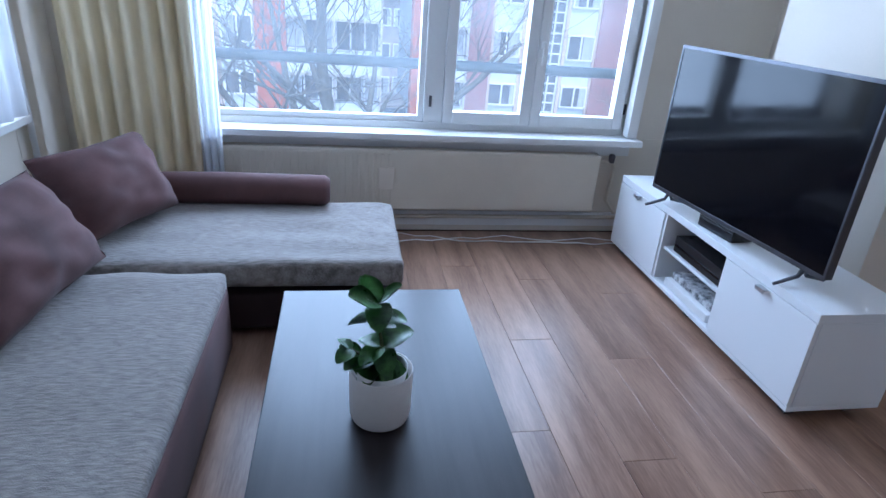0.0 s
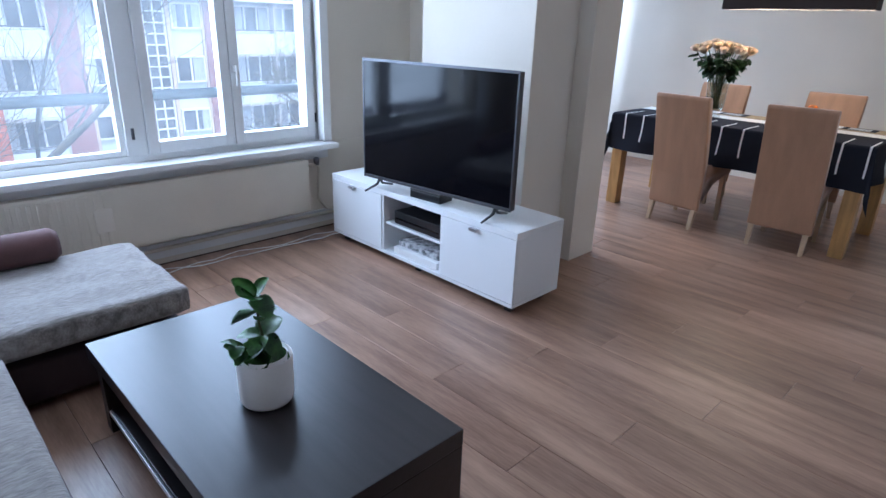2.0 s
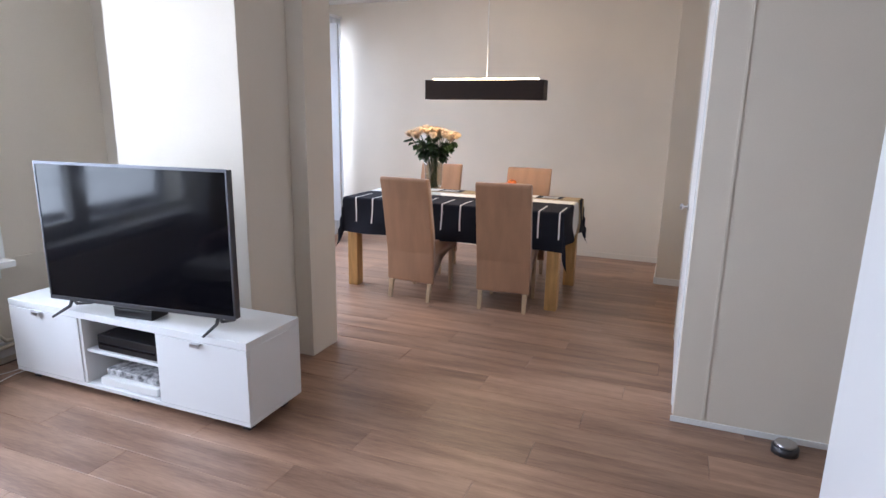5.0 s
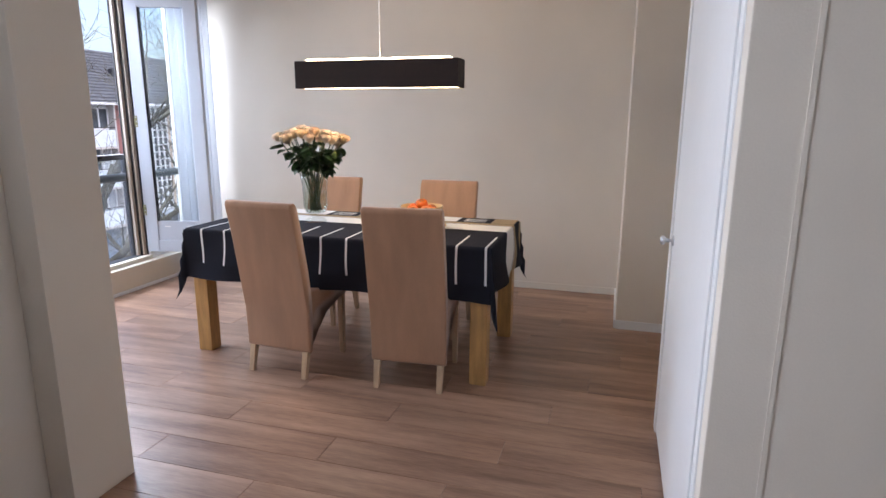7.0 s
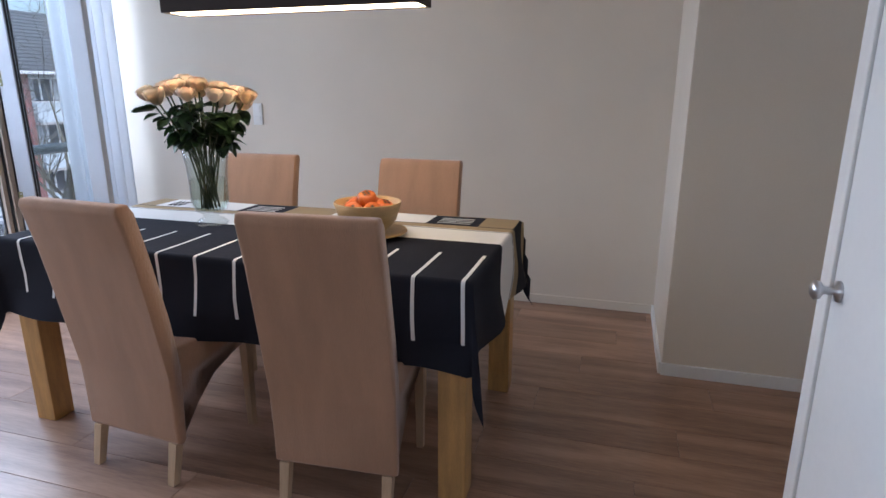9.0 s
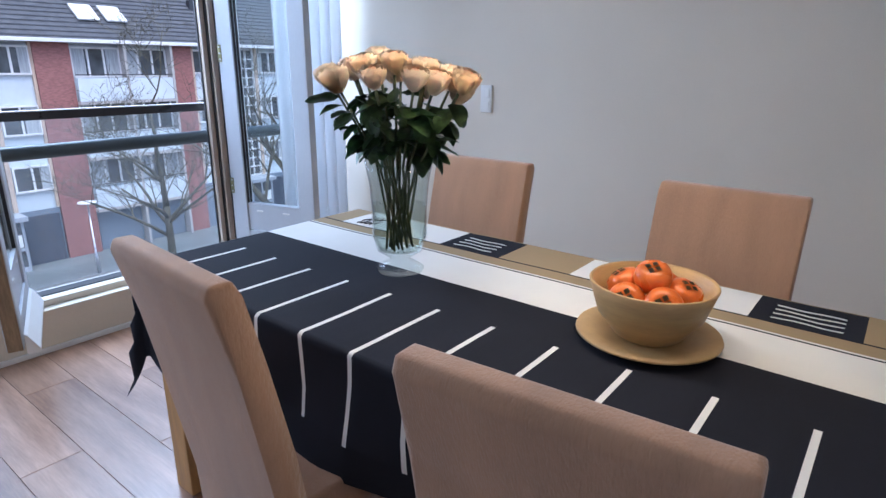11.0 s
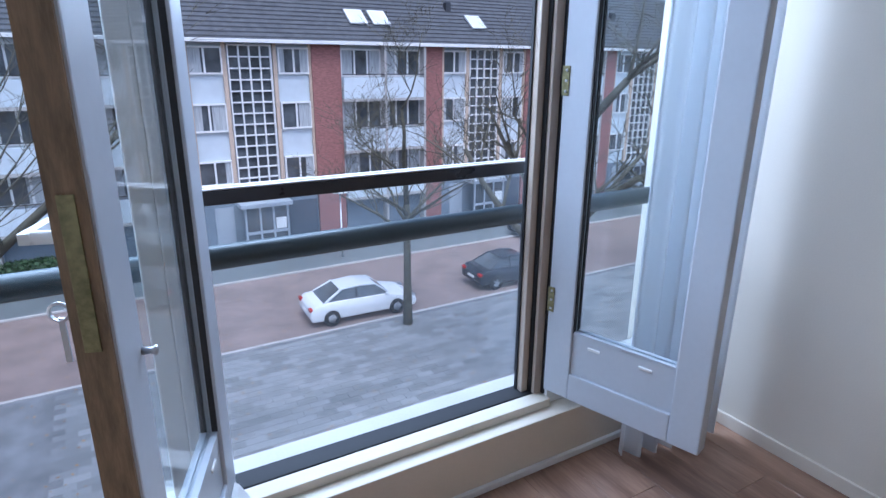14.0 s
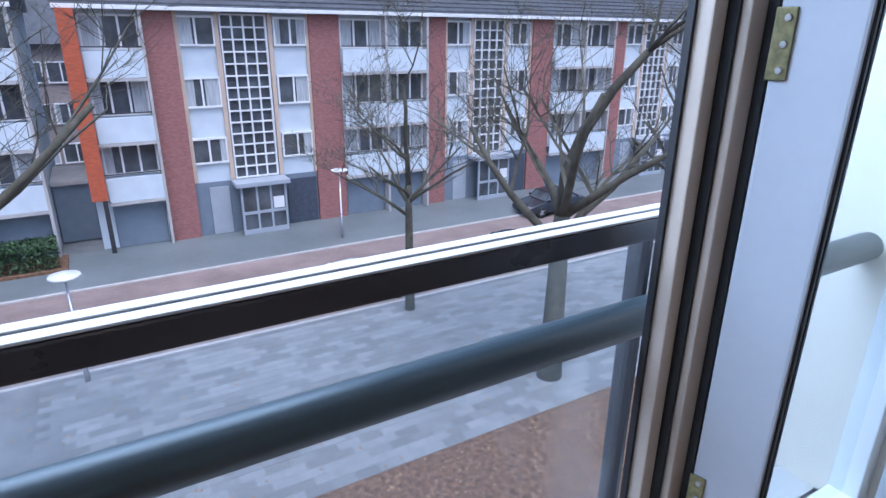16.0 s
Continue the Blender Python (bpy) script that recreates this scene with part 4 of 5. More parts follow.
    for q, dark in ((0.88, 1), (1.785, 1), (2.30, 0)):
        for k in range(4):
            y0, y1 = q + 0.035, q + (0.175 if dark else 0.10)
            x = 4.955 + k * 0.028
            if dark:
                pts = [(x + 0.003 * math.sin(u * 5 + k), y0 + (y1 - y0) * u / 6, TZ + 0.0045) for u in range(7)]
            else:
                pts = [(4.945 + 0.1 * u / 6, q + 0.03 + 0.02 * k + 0.006 * math.sin(u * 2 + k), TZ + 0.0045) for u in range(7)]
            part("print_line", tube(pts, 0.0018, 5), CLOTH_W if dark else CLOTH, ob, "wavy printed line")
    return ob


tablecloth()


# ---- dining chairs ----
def chair():
    ob = thing("dining_chair", "high-backed dining chair in tan ribbed fabric with short beech legs", "chair", "chairs round the dining table")
    w = 0.2
    # side outline, front along +x; lean of the back
    back = [(-0.158, 0.945), (-0.150, 0.968), (-0.108, 0.968), (-0.096, 0.94), (-0.062, 0.80), (-0.020, 0.60), (0.0, 0.47), (0.006, 0.40), (0.0, 0.15), (-0.02, 0.135), (-0.042, 0.15), (-0.046, 0.38), (-0.083, 0.60), (-0.118, 0.80)]
    part("backrest", prism(back, -w, w), CHAIRCLOTH, ob, bevel=0.010, seg=3, smooth=True)
    seat = [(0.002, 0.475), (0.36, 0.475), (0.41, 0.455), (0.415, 0.40), (0.40, 0.375), (0.26, 0.365), (0.15, 0.33), (0.06, 0.255), (0.0, 0.16), (-0.012, 0.15), (-0.012, 0.4)]
    part("seat", prism(seat, -w + 0.006, w - 0.006), CHAIRCLOTH, ob, "upholstered seat with curved side skirts", bevel=0.010, seg=2, smooth=True)
    for y in (-w + 0.03, w - 0.03):
        bm = bmesh.new()
        for (x0, z0, r0), (x1, z1, r1) in (((-0.055, 0.0, 0.014), (-0.024, 0.145, 0.017)),):
            vs = [bm.verts.new((x + sx * r, y + sy * r, z)) for x, z, r in ((x0, z0, r0), (x1, z1, r1)) for sx, sy in ((-1, -1), (1, -1), (1, 1), (-1, 1))]
            bm.faces.new(vs[3::-1]), bm.faces.new(vs[4:])
            for k in range(4):
                bm.faces.new((vs[k], vs[(k + 1) % 4], vs[4 + (k + 1) % 4], vs[4 + k]))
        part("leg", bm, PALEWOOD, ob, "tapered pale beech leg", bevel=0.002)
        bm = box(0.335, 0.372, y - 0.018, y + 0.018, 0.0, 0.39)
        for v in bm.verts:
            if v.co.z < 0.1:
                v.co.x = 0.353 + (v.co.x - 0.353) * 0.7
                v.co.y = y + (v.co.y - y) * 0.7
        part("leg", bm, PALEWOOD, ob, "tapered pale beech leg", bevel=0.002)
    return ob


c1 = chair()
c1.matrix_basis = pose(4.125, 1.873, 0, 0, 0, -4.5)
copy_thing(c1, pose(4.143, 1.130, 0, 0, 0, 3.8))
copy_thing(c1, pose(5.215, 2.115, 0, 0, 0, 181))
copy_thing(c1, pose(5.215, 1.258, 0, 0, 0, 179))

# ---- vase and roses ----
VX, VY = 4.66, 1.925
vase = thing("glass_vase", "clear glass footed vase half filled with water", "vase", at=(VX, VY, TZ + 0.0045))
prof = [(0, 0.0), (0.062, 0.0), (0.066, 0.008), (0.05, 0.02), (0.026, 0.032), (0.03, 0.04), (0.062, 0.06), (0.074, 0.10), (0.074, 0.17), (0.079, 0.24), (0.09, 0.302), (0.0875, 0.302), (0.077, 0.24), (0.0715, 0.17), (0.0715, 0.10), (0.058, 0.062), (0, 0.048)]
v = part("glass_body", lathe(prof, 40), VASEGLASS, vase, smooth=True)
v.visible_shadow = False
wv = part("water", lathe([(0, 0.0485), (0.055, 0.0635), (0.0705, 0.10), (0.0705, 0.185), (0, 0.185)], 36), WATER, vase, "clear water")
wv.visible_shadow = False
rng = random.Random(11)


def rose_mesh(seed):
    r = random.Random(seed)
    bm = bmesh.new()
    for ring, (cnt, rad, hgt, flare) in enumerate(((3, 0.007, 0.054, 0.0), (4, 0.013, 0.054, 0.0), (5, 0.020, 0.054, 0.0), (5, 0.026, 0.053, 0.0015), (5, 0.031, 0.049, 0.003))):
        for k in range(cnt):
            a0 = 2 * math.pi * k / cnt + ring * 0.7 + r.uniform(-0.15, 0.15)
            span = 2 * math.pi / cnt * 1.2
            rows = []
            for i in range(5):
                u = i / 4
                row = []
                for j in range(6):
                    t = j / 5 - 0.5
                    a = a0 + t * span * (0.55 + 0.45 * math.sin(math.pi * 0.5 * min(1, u * 1.7)))
                    rr = rad * (0.28 + 0.72 * math.sin(math.pi * 0.5 * min(1, u * 1.35))) + flare * u ** 3 - 0.004 * u * (ring < 2)
                    z = hgt * u - 0.007 * (2 * t) ** 4 * u + 0.002 * r.uniform(-1, 1) * u - flare * 0.35 * u ** 4
                    row.append(bm.verts.new((rr * math.cos(a), rr * math.sin(a), z)))
                rows.append(row)
            for a, b in zip(rows, rows[1:]):
                for j in range(5):
                    f = bm.faces.new((a[j], a[j + 1], b[j + 1], b[j]))
                    f.material_index = 1 if ring < 2 else 0
    bmesh.ops.solidify(bm, geom=list(bm.faces), thickness=0.0009)
    return mesh_of("rose", bm, [ROSE, PINK], True)


ROSES = [rose_mesh(s) for s in (1, 2, 3)]
RL = [leaf_mesh("leaf", 0.078, 0.05, c, k, LEAF_D, 1.5, 6) for c, k in ((0.5, 0.25), (1.0, 0.15), (-0.3, 0.3))]
bq = thing("rose_bouquet", "bunch of cream and peach roses with dark green leaves", "flowers", at=(VX, VY, TZ + 0.0045))
for k in range(20):
    ang = k * 2.399 + 0.3
    rad = 0.178 * math.sqrt((k + 0.6) / 20)
    # the bunch is a little flattened across the table
    hx, hy = rad * 0.80 * math.cos(ang), rad * 1.18 * math.sin(ang)
    hz = 0.512 - 0.55 * rad * rad * 2 + rng.uniform(-0.035, 0.035)
    base = Vector((-0.06 * hx - 0.25 * hy, 0.25 * hx - 0.06 * hy, 0.068))
    mid = Vector((0.37 * hx, 0.33 * hy, 0.29))
    head = Vector((hx, hy, hz))
    pts = [base, base.lerp(mid, 0.5), mid, mid.lerp(head, 0.5) + Vector((0, 0, 0.008)), head]
    part("stem", tube(pts, 0.0036, 6), STEM, bq, smooth=True)
    s = rng.uniform(0.98, 1.2)
    ob = part("rose", ROSES[k % 3], None, bq, "cream rose tinged with peach")
    tilt = Vector((hx * 2.2, hy * 2.2, 1)).to_track_quat("Z", "Y").to_matrix().to_4x4()
    ob.matrix_local = Matrix.Translation(head - Vector((0, 0, 0.008))) @ tilt @ pose(0, 0, 0, 0, 0, rng.uniform(0, 360)) @ Matrix.Diagonal((s, s, s, 1))
    for n in range(8):
        u = rng.uniform(0.16, 0.84)
        p = mid.lerp(head, u)
        ob = part("leaf", RL[rng.randrange(3)], None, bq)
        s = rng.uniform(0.65, 1.15)
        out = math.degrees(math.atan2(hy, hx)) + rng.uniform(-95, 95)
        ob.matrix_local = Matrix.Translation(p) @ Euler((rng.uniform(-0.6, 0.6), rng.uniform(-0.4, 0.8), radians(out))).to_matrix().to_4x4() @ Matrix.Diagonal((s, s, s, 1))

# ---- fruit bowl ----
BX, BY = 4.66, 1.235
pl = thing("wooden_plate", "round pale wooden plate under the fruit bowl", "plate", at=(BX, BY, TZ + 0.005))
part("dish", lathe([(0, 0), (0.07, 0), (0.10, 0.006), (0.146, 0.016), (0.144, 0.021), (0.095, 0.012), (0, 0.010)], 44), BOWL, pl, smooth=True)
bw = thing("wooden_bowl", "turned pale wooden bowl filled with persimmons", "bowl", at=(BX, BY, TZ + 0.0162))
part("bowl_wall", lathe([(0, 0), (0.062, 0), (0.07, 0.006), (0.105, 0.05), (0.126, 0.116), (0.123, 0.119), (0.118, 0.115), (0.095, 0.05), (0.055, 0.012), (0, 0.010)], 48), BOWL, bw, smooth=True)
fm = lathe([(0, -0.028), (0.018, -0.027), (0.034, -0.014), (0.038, 0.004), (0.033, 0.02), (0.018, 0.028), (0.006, 0.026), (0, 0.025)], 24)
FM = mesh_of("persimmon", fm, FRUIT, True)
cal = bmesh.new()
for k in range(4):
    a = k * math.pi / 2
    q = [cal.verts.new((r * math.cos(a + d), r * math.sin(a + d), z)) for r, d, z in ((0.003, 0, 0.031), (0.012, -0.6, 0.0305), (0.018, 0, 0.0295), (0.012, 0.6, 0.0305))]
    cal.faces.new(q)
bmesh.ops.solidify(cal, geom=list(cal.faces), thickness=0.002)
CM = mesh_of("calyx", cal, CALYX)
for x, y, z, rx, ry in ((-0.06, 0.03, 0.085, 10, -50), (-0.05, -0.04, 0.088, 15, -55), (0.01, 0.06, 0.095, -30, -15), (0.02, -0.055, 0.092, 25, -10), (0.06, 0.005, 0.095, 0, 25), (-0.005, 0.0, 0.125, 5, -25)):
    f = thing("persimmon", "ripe orange persimmon with a dry brown calyx", "fruit", "fruit in the bowl")
    f.matrix_world = pose(BX + x, BY + y, TZ + 0.016 + z, rx, ry, 0)
    part("skin", FM, None, f)
    part("calyx", CM, None, f, "dry brown calyx")

# ---- pendant lamp ----
lp = thing("pendant_lamp", "long dark brown box pendant with lit white diffuser", "lamp")
LX0, LX1, LY0, LY1, LZ0, LZ1 = 4.535, 4.675, 0.99, 1.955, 1.548, 1.698
SHADE = mat("dark_brown_shade", (0.022, 0.012, 0.010), 0.75, vary=0.2, scale=40, bump=0.2, fine=400)
for b in ((LX0, LX0 + 0.006, LY0, LY1), (LX1 - 0.006, LX1, LY0, LY1), (LX0 + 0.0065, LX1 - 0.0065, LY0, LY0 + 0.006), (LX0 + 0.0065, LX1 - 0.0065, LY1 - 0.006, LY1)):
    part("shade", box(*b, LZ0, LZ1), SHADE, lp, "dark brown fabric side")
part("diffuser", box(LX0 + 0.007, LX1 - 0.007, LY0 + 0.007, LY1 - 0.007, LZ0 + 0.004, LZ0 + 0.010), GLOW, lp, "glowing white diffuser")
part("top_frame", box(LX0 + 0.03, LX1 - 0.03, LY0 + 0.06, LY1 - 0.06, LZ1 - 0.004, LZ1 + 0.012), GLOW, lp, "lit top strip")
part("crossbar", box(LX0 + 0.006, LX1 - 0.006, 1.44, 1.48, LZ1 - 0.03, LZ1 - 0.015), METAL, lp)
part("cord", tube([(4.605, 1.46, LZ1 - 0.02), (4.605, 1.46, 2.56)], 0.003, 6), PAINT, lp)
part("ceiling_rose", lathe([(0, 2.55), (0.05, 2.555), (0.05, 2.62), (0, 2.62)], 24, None, 4.605, 1.46), PAINT, lp, smooth=True)

sk = thing("wall_socket", "white switch and socket plate on the dining wall", "socket")
part("plate", box(6.188, 6.2, 2.655, 2.725, 1.06, 1.20), PAINT, sk, bevel=0.004)
for z in (1.095, 1.16):
    part("insert", box(6.184, 6.188, 2.668, 2.712, z - 0.022, z + 0.022), PAINT, sk, bevel=0.003)

# ---- outdoors ----
GZ = -8.45
solid("ground", box(-400, 400, 4.0, 900, GZ - 0.5, GZ - 0.06), JOINTSAND, "grey street ground to the horizon", "ground", "structure")
solid("pavement_near", box(-60, 120, 4.0, 22.4, GZ - 0.06, GZ - 0.012), JOINTSAND, "grey slab pavement below the flat", "pavement", "structure")
PAVE = bpy.data.objects["pavement_near"]
solid("road", box(-60, 120, 22.55, 29.5, GZ - 0.06, GZ - 0.05), ROADBRICK, "brown brick-paved road", "road", "structure")
solid("pavement_far", box(-60, 120, 29.65, 34.4, GZ - 0.06, GZ), PAVING_FAR, "grey pavement before the flats", "pavement", "structure")
solid("kerb", box(-60, 120, 22.4, 22.55, GZ - 0.06, GZ + 0.01), CONCRETE, "pale concrete kerb", "kerb", "structure", bevel=0.01)
solid("kerb", box(-60, 120, 29.5, 29.65, GZ - 0.06, GZ + 0.02), CONCRETE, "pale concrete kerb", "kerb", "structure", bevel=0.01)
solid("planting_bed", box(-20, 60, 5.5, 14.0, GZ - 0.012, GZ + 0.03), MULCH, "planting bed covered in brown fallen leaves", "ground", "structure", bevel=0.02)
rng = random.Random(3)
lv = bmesh.new()
for k in range(2600):
    if k < 1900:
        x, y, z = rng.uniform(3, 24), rng.uniform(7, 13.9), GZ + 0.045
    else:
        x, y, z = rng.uniform(0, 26), rng.uniform(14.0, 29.4), GZ + 0.012
        if y > 22.4:
            z = GZ - 0.044
    s, a = rng.uniform(0.03, 0.07), rng.uniform(0, 6.28)
    q = [lv.verts.new((x + s * r * math.cos(a + d), y + s * r * math.sin(a + d), z + rng.uniform(0, 0.02))) for r, d in ((1, 0), (0.6, 1.3), (1, 3.14), (0.6, 4.8))]
    lv.faces.new(q)
solid("fallen_leaves", lv, DEADLEAF, "scattered brown fallen leaves on paving and bed", "leaves", "stuff")


def lattice(xs, zs, holes, y0, y1):
    """A flat grille in one piece: cells between the lines xs and zs, without the holes."""
    bm = bmesh.new()
    at = {(i, j): bm.verts.new((x, y0, z)) for i, x in enumerate(xs) for j, z in enumerate(zs)}
    for i in range(len(xs) - 1):
        for j in range(len(zs) - 1):
            if (i, j) not in holes:
                bm.faces.new((at[i, j], at[i + 1, j], at[i + 1, j + 1], at[i, j + 1]))
    ext = bmesh.ops.extrude_face_region(bm, geom=list(bm.faces))
    bmesh.ops.translate(bm, vec=(0, y1 - y0, 0), verts=[g for g in ext["geom"] if isinstance(g, bmesh.types.BMVert)])
    bmesh.ops.delete(bm, geom=[v for v in bm.verts if not v.link_faces], context="VERTS")
    return bm


# apartment blocks across the street
ZR = [(2.03, 0.70), (-0.69, -2.11), (-3.55, -4.82)]
FY = 34.4
wm = {}
hang = random.Random(14)


def shared(key, make):
    if key not in wm:
        wm[key] = make()
    return wm[key]


def far_window(w, h, parent, x, z, leaves=2, y=FY, dark=DARKGLASS):
    def make_frame():
        t = 0.09
        xs = [v for k in range(leaves + 1) for v in (k * (w - t) / leaves, k * (w - t) / leaves + t)]
        return mesh_of("window_frame", lattice(xs, [0, t, h - t, h], {(2 * k + 1, 1) for k in range(leaves)}, -0.12, 0.0), PAINT)
    fr = part("window", shared(("f", w, h, leaves), make_frame), None, parent, "white framed window")
    fr.matrix_local = Matrix.Translation((x, y, z))
    pn = part("pane", shared(("p", w, h), lambda: mesh_of("pane", box(0.05, w - 0.05, -0.05, -0.03, 0.05, h - 0.05), dark)), None, fr, "dark reflecting pane")
    # net curtains drawn to different widths behind the panes
    for side in (0, 1):
        if hang.random() < 0.62:
            cw = round(hang.choice((0.16, 0.26, 0.38)) * w, 2)
            cu = part("net_curtain", shared(("c", w, h, cw), lambda: mesh_of("net_curtain", box(0, cw, -0.058, -0.052, 0.08, h - 0.08), NETCURTAIN)), None, fr, "pale net curtain")
            cu.matrix_local = Matrix.Translation((0.07 if side == 0 else w - 0.07 - cw, 0, 0))
    return fr


def stair_glazing(w, z0, z1, parent, x):
    n = round((z1 - z0) / 0.56)
    xs = [v for k in range(5) for v in (w * k / 4 - 0.035, w * k / 4 + 0.035)]
    zs = [v for k in range(n + 1) for v in (z0 + (z1 - z0) * k / n - 0.035, z0 + (z1 - z0) * k / n + 0.035)]
    holes = {(2 * i + 1, 2 * j + 1) for i in range(4) for j in range(n)}
    bm = lattice(xs, zs, holes, -0.16, 0.0)
    fr = part("stair_window", shared(("s", w, z0, z1), lambda: mesh_of("stair_window", bm, PAINT)), None, parent, "tall white gridded stairwell glazing")
    fr.matrix_local = Matrix.Translation((x, FY, 0))
    part("pane", shared(("sp", w, z0, z1), lambda: mesh_of("pane", box(0, w, -0.04, -0.02, z0, z1), DARKGLASS)), None, fr)


def porch(parent, x):
    bm = box(-0.2, 2.5, -1.25, 0.0, -5.95, -5.72)
    p = part("porch", bm, PORCHGREY, parent, "grey glazed entrance porch with a flat roof", bevel=0.03)
    p.matrix_local = Matrix.Translation((x, FY, 0))
    for b in ((0, 0.1), (0.75, 0.85), (1.45, 1.55), (2.2, 2.3)):
        part("post", box(b[0], b[1], -1.05, -0.95, GZ, -5.96), PORCHGREY, p)
    part("rail", box(0.1, 2.2, -1.04, -0.97, -7.4, -7.25), PORCHGREY, p)
    part("rail", box(0.1, 2.2, -1.04, -0.97, GZ, GZ + 0.25), PORCHGREY, p)
    part("pane", box(0.1, 2.2, -1.0, -0.985, GZ + 0.25, -5.96), DARKGLASS, p)
    part("letterboxes", box(1.6, 2.15, -1.06, -1.045, -7.2, -6.6), PAINT, p, "pale letterbox panel")


def block(name, label, x_start, modules, brick, left_bay):
    ob = thing(name, label, "apartment building")
    x0, x1 = x_start, x_start + modules * 14.2 + (3.0 if left_bay else 0)
    part("wall", box(x0, x1, FY + 0.02, FY + 9, GZ, 2.43), PANEL, ob, "pale panelled facade")
    rf = bmesh.new()
    prof = [(FY - 0.55, 2.36), (FY + 5.0, 6.4), (FY + 9.6, 2.36), (FY + 9.6, 2.2), (FY - 0.55, 2.2)]
    a = [rf.verts.new((x0 - 0.2, y, z)) for y, z in prof]
    b = [rf.verts.new((x1 + 0.2, y, z)) for y, z in prof]
    rf.faces.new(a), rf.faces.new(b[::-1])
    for i in range(len(a)):
        j = (i + 1) % len(a)
        rf.faces.new((a[i], b[i], b[j], a[j]))
    roof = part("roof", rf, ROOFTILE, ob, "dark grey tiled pitched roof")
    rows = bmesh.new()
    sl = math.atan2(4.04, 5.55)
    for k in range(17):
        u = (k + 0.5) / 17.5
        y, z = FY - 0.55 + 5.55 * u, 2.36 + 4.04 * u
        box(x0 - 0.2, x1 + 0.2, y - 0.03, y + 0.06, z - 0.01, z + 0.05, rows)
    part("tile_course", rows, ROOFTILE, roof)
    part("gutter", box(x0 - 0.2, x1 + 0.2, FY - 0.7, FY - 0.56, 2.2, 2.38), PAINT, roof, "white gutter board", bevel=0.02)
    for k in range(modules):
        for dx in (10.2, 11.6) if k % 2 == 0 else (4.0,):
            s = part("skylight", box(0, 1.05, -0.05, 1.25, 0.0, 0.1), PAINT, roof, "white framed skylight", bevel=0.02)
            s.matrix_local = Matrix.Translation((x_start + (3.0 if left_bay else 0) + k * 14.2 + dx, FY + 0.7, 2.36 + 1.25 * 4.04 / 5.55 + 0.08)) @ Euler((sl, 0, 0)).to_matrix().to_4x4()
            part("pane", box(0.1, 0.95, 0.05, 1.15, 0.1, 0.115), PANEL, s)
        ch = part("vent", box(0, 0.35, 0, 0.35, 0, 0.8), DARKMETAL, roof)
        ch.matrix_local = Matrix.Translation((x_start + 6 + k * 14.2, FY + 2.2, 4.1))

    def balcony(x, w):
        for zt, zb in ZR:
            far_window(w - 0.1, zt - zb + 0.15, ob, x + 0.05, zb - 0.15, 3 if w > 2.4 else 2, FY + 0.05)
            bp = part("balcony", shared(("b", w), lambda: mesh_of("balcony", box(0.03, w - 0.03, -0.55, -0.48, -1.05, 0.08), PANEL, bevel=0.02)), None, ob, "pale balcony front")
            bp.matrix_local = Matrix.Translation((x, FY, zb - 0.25))
            part("slab", shared(("bs", w), lambda: mesh_of("slab", box(0, w, -0.6, 0.0, -1.2, -1.06), CONCRETE)), None, bp)
            part("rail", shared(("br", w), lambda: mesh_of("rail", box(0, w, -0.56, -0.5, 0.22, 0.27), RAILDARK)), None, bp)
        part("garage_door", box(x + 0.1, x + w - 0.1, FY - 0.06, FY + 0.01, GZ, -5.75), GARAGE, ob, "grey-blue garage door", bevel=0.02)
        part("fin", box(x + w - 0.06, x + w + 0.06, FY - 0.6, FY + 0.01, GZ, 2.2), CONCRETE, ob)

    xs = x_start
    if left_bay:
        part("end_pier", box(xs - 0.1, xs + 0.55, FY - 0.9, FY + 0.3, -5.9, 2.2), BRICK_O, ob, "projecting orange-red end pier")
        part("drainpipe", box(xs + 0.3, xs + 0.5, FY - 0.8, FY - 0.6, GZ, -5.95), DARKMETAL, ob)
        balcony(xs + 0.56, 2.42)
        xs += 3.0
    for k in range(modules):
        x = xs + 14.2 * k
        part("brick_pier", box(x, x + 1.35, FY - 0.25, FY + 0.1, GZ, 2.2), brick, ob, "red brick pier")
        part("brick_pier", box(x + 7.6, x + 9.2, FY - 0.25, FY + 0.1, GZ, 2.2), brick, ob, "red brick pier")
        for zt, zb in ZR:
            far_window(1.72, zt - zb, ob, x + 1.4, zb, 2)
            far_window(1.66, zt - zb, ob, x + 5.85, zb, 2)
        for fx in (x + 1.36, x + 3.13, x + 5.62, x + 7.5):
            part("strip", shared(("strip",), lambda: mesh_of("strip", box(-0.03, 0.17, -0.14, 0, -5.7, 2.2), SANDSTRIP)), None, ob).matrix_local = Matrix.Translation((fx, FY, 0))
        stair_glazing(2.1, -5.65, 2.1, ob, x + 3.38)
        part("dado", box(x + 1.36, x + 7.58, FY - 0.1, FY + 0.01, GZ, -5.75), GARAGE, ob, "grey-blue ground-floor cladding")
        part("side_door", box(x + 2.0, x + 2.95, FY - 0.16, FY - 0.11, GZ, -6.0), PORCHGREY, ob, "grey side door", bevel=0.02)
        part("tile_panel", box(x + 5.9, x + 7.5, FY - 0.15, FY - 0.11, GZ, -6.0), SLATE, ob, "dark slate-blue tiled panel")
        porch(ob, x + 3.3)
        balcony(x + 9.2, 2.5)
        balcony(x + 11.7, 2.5)
    return ob


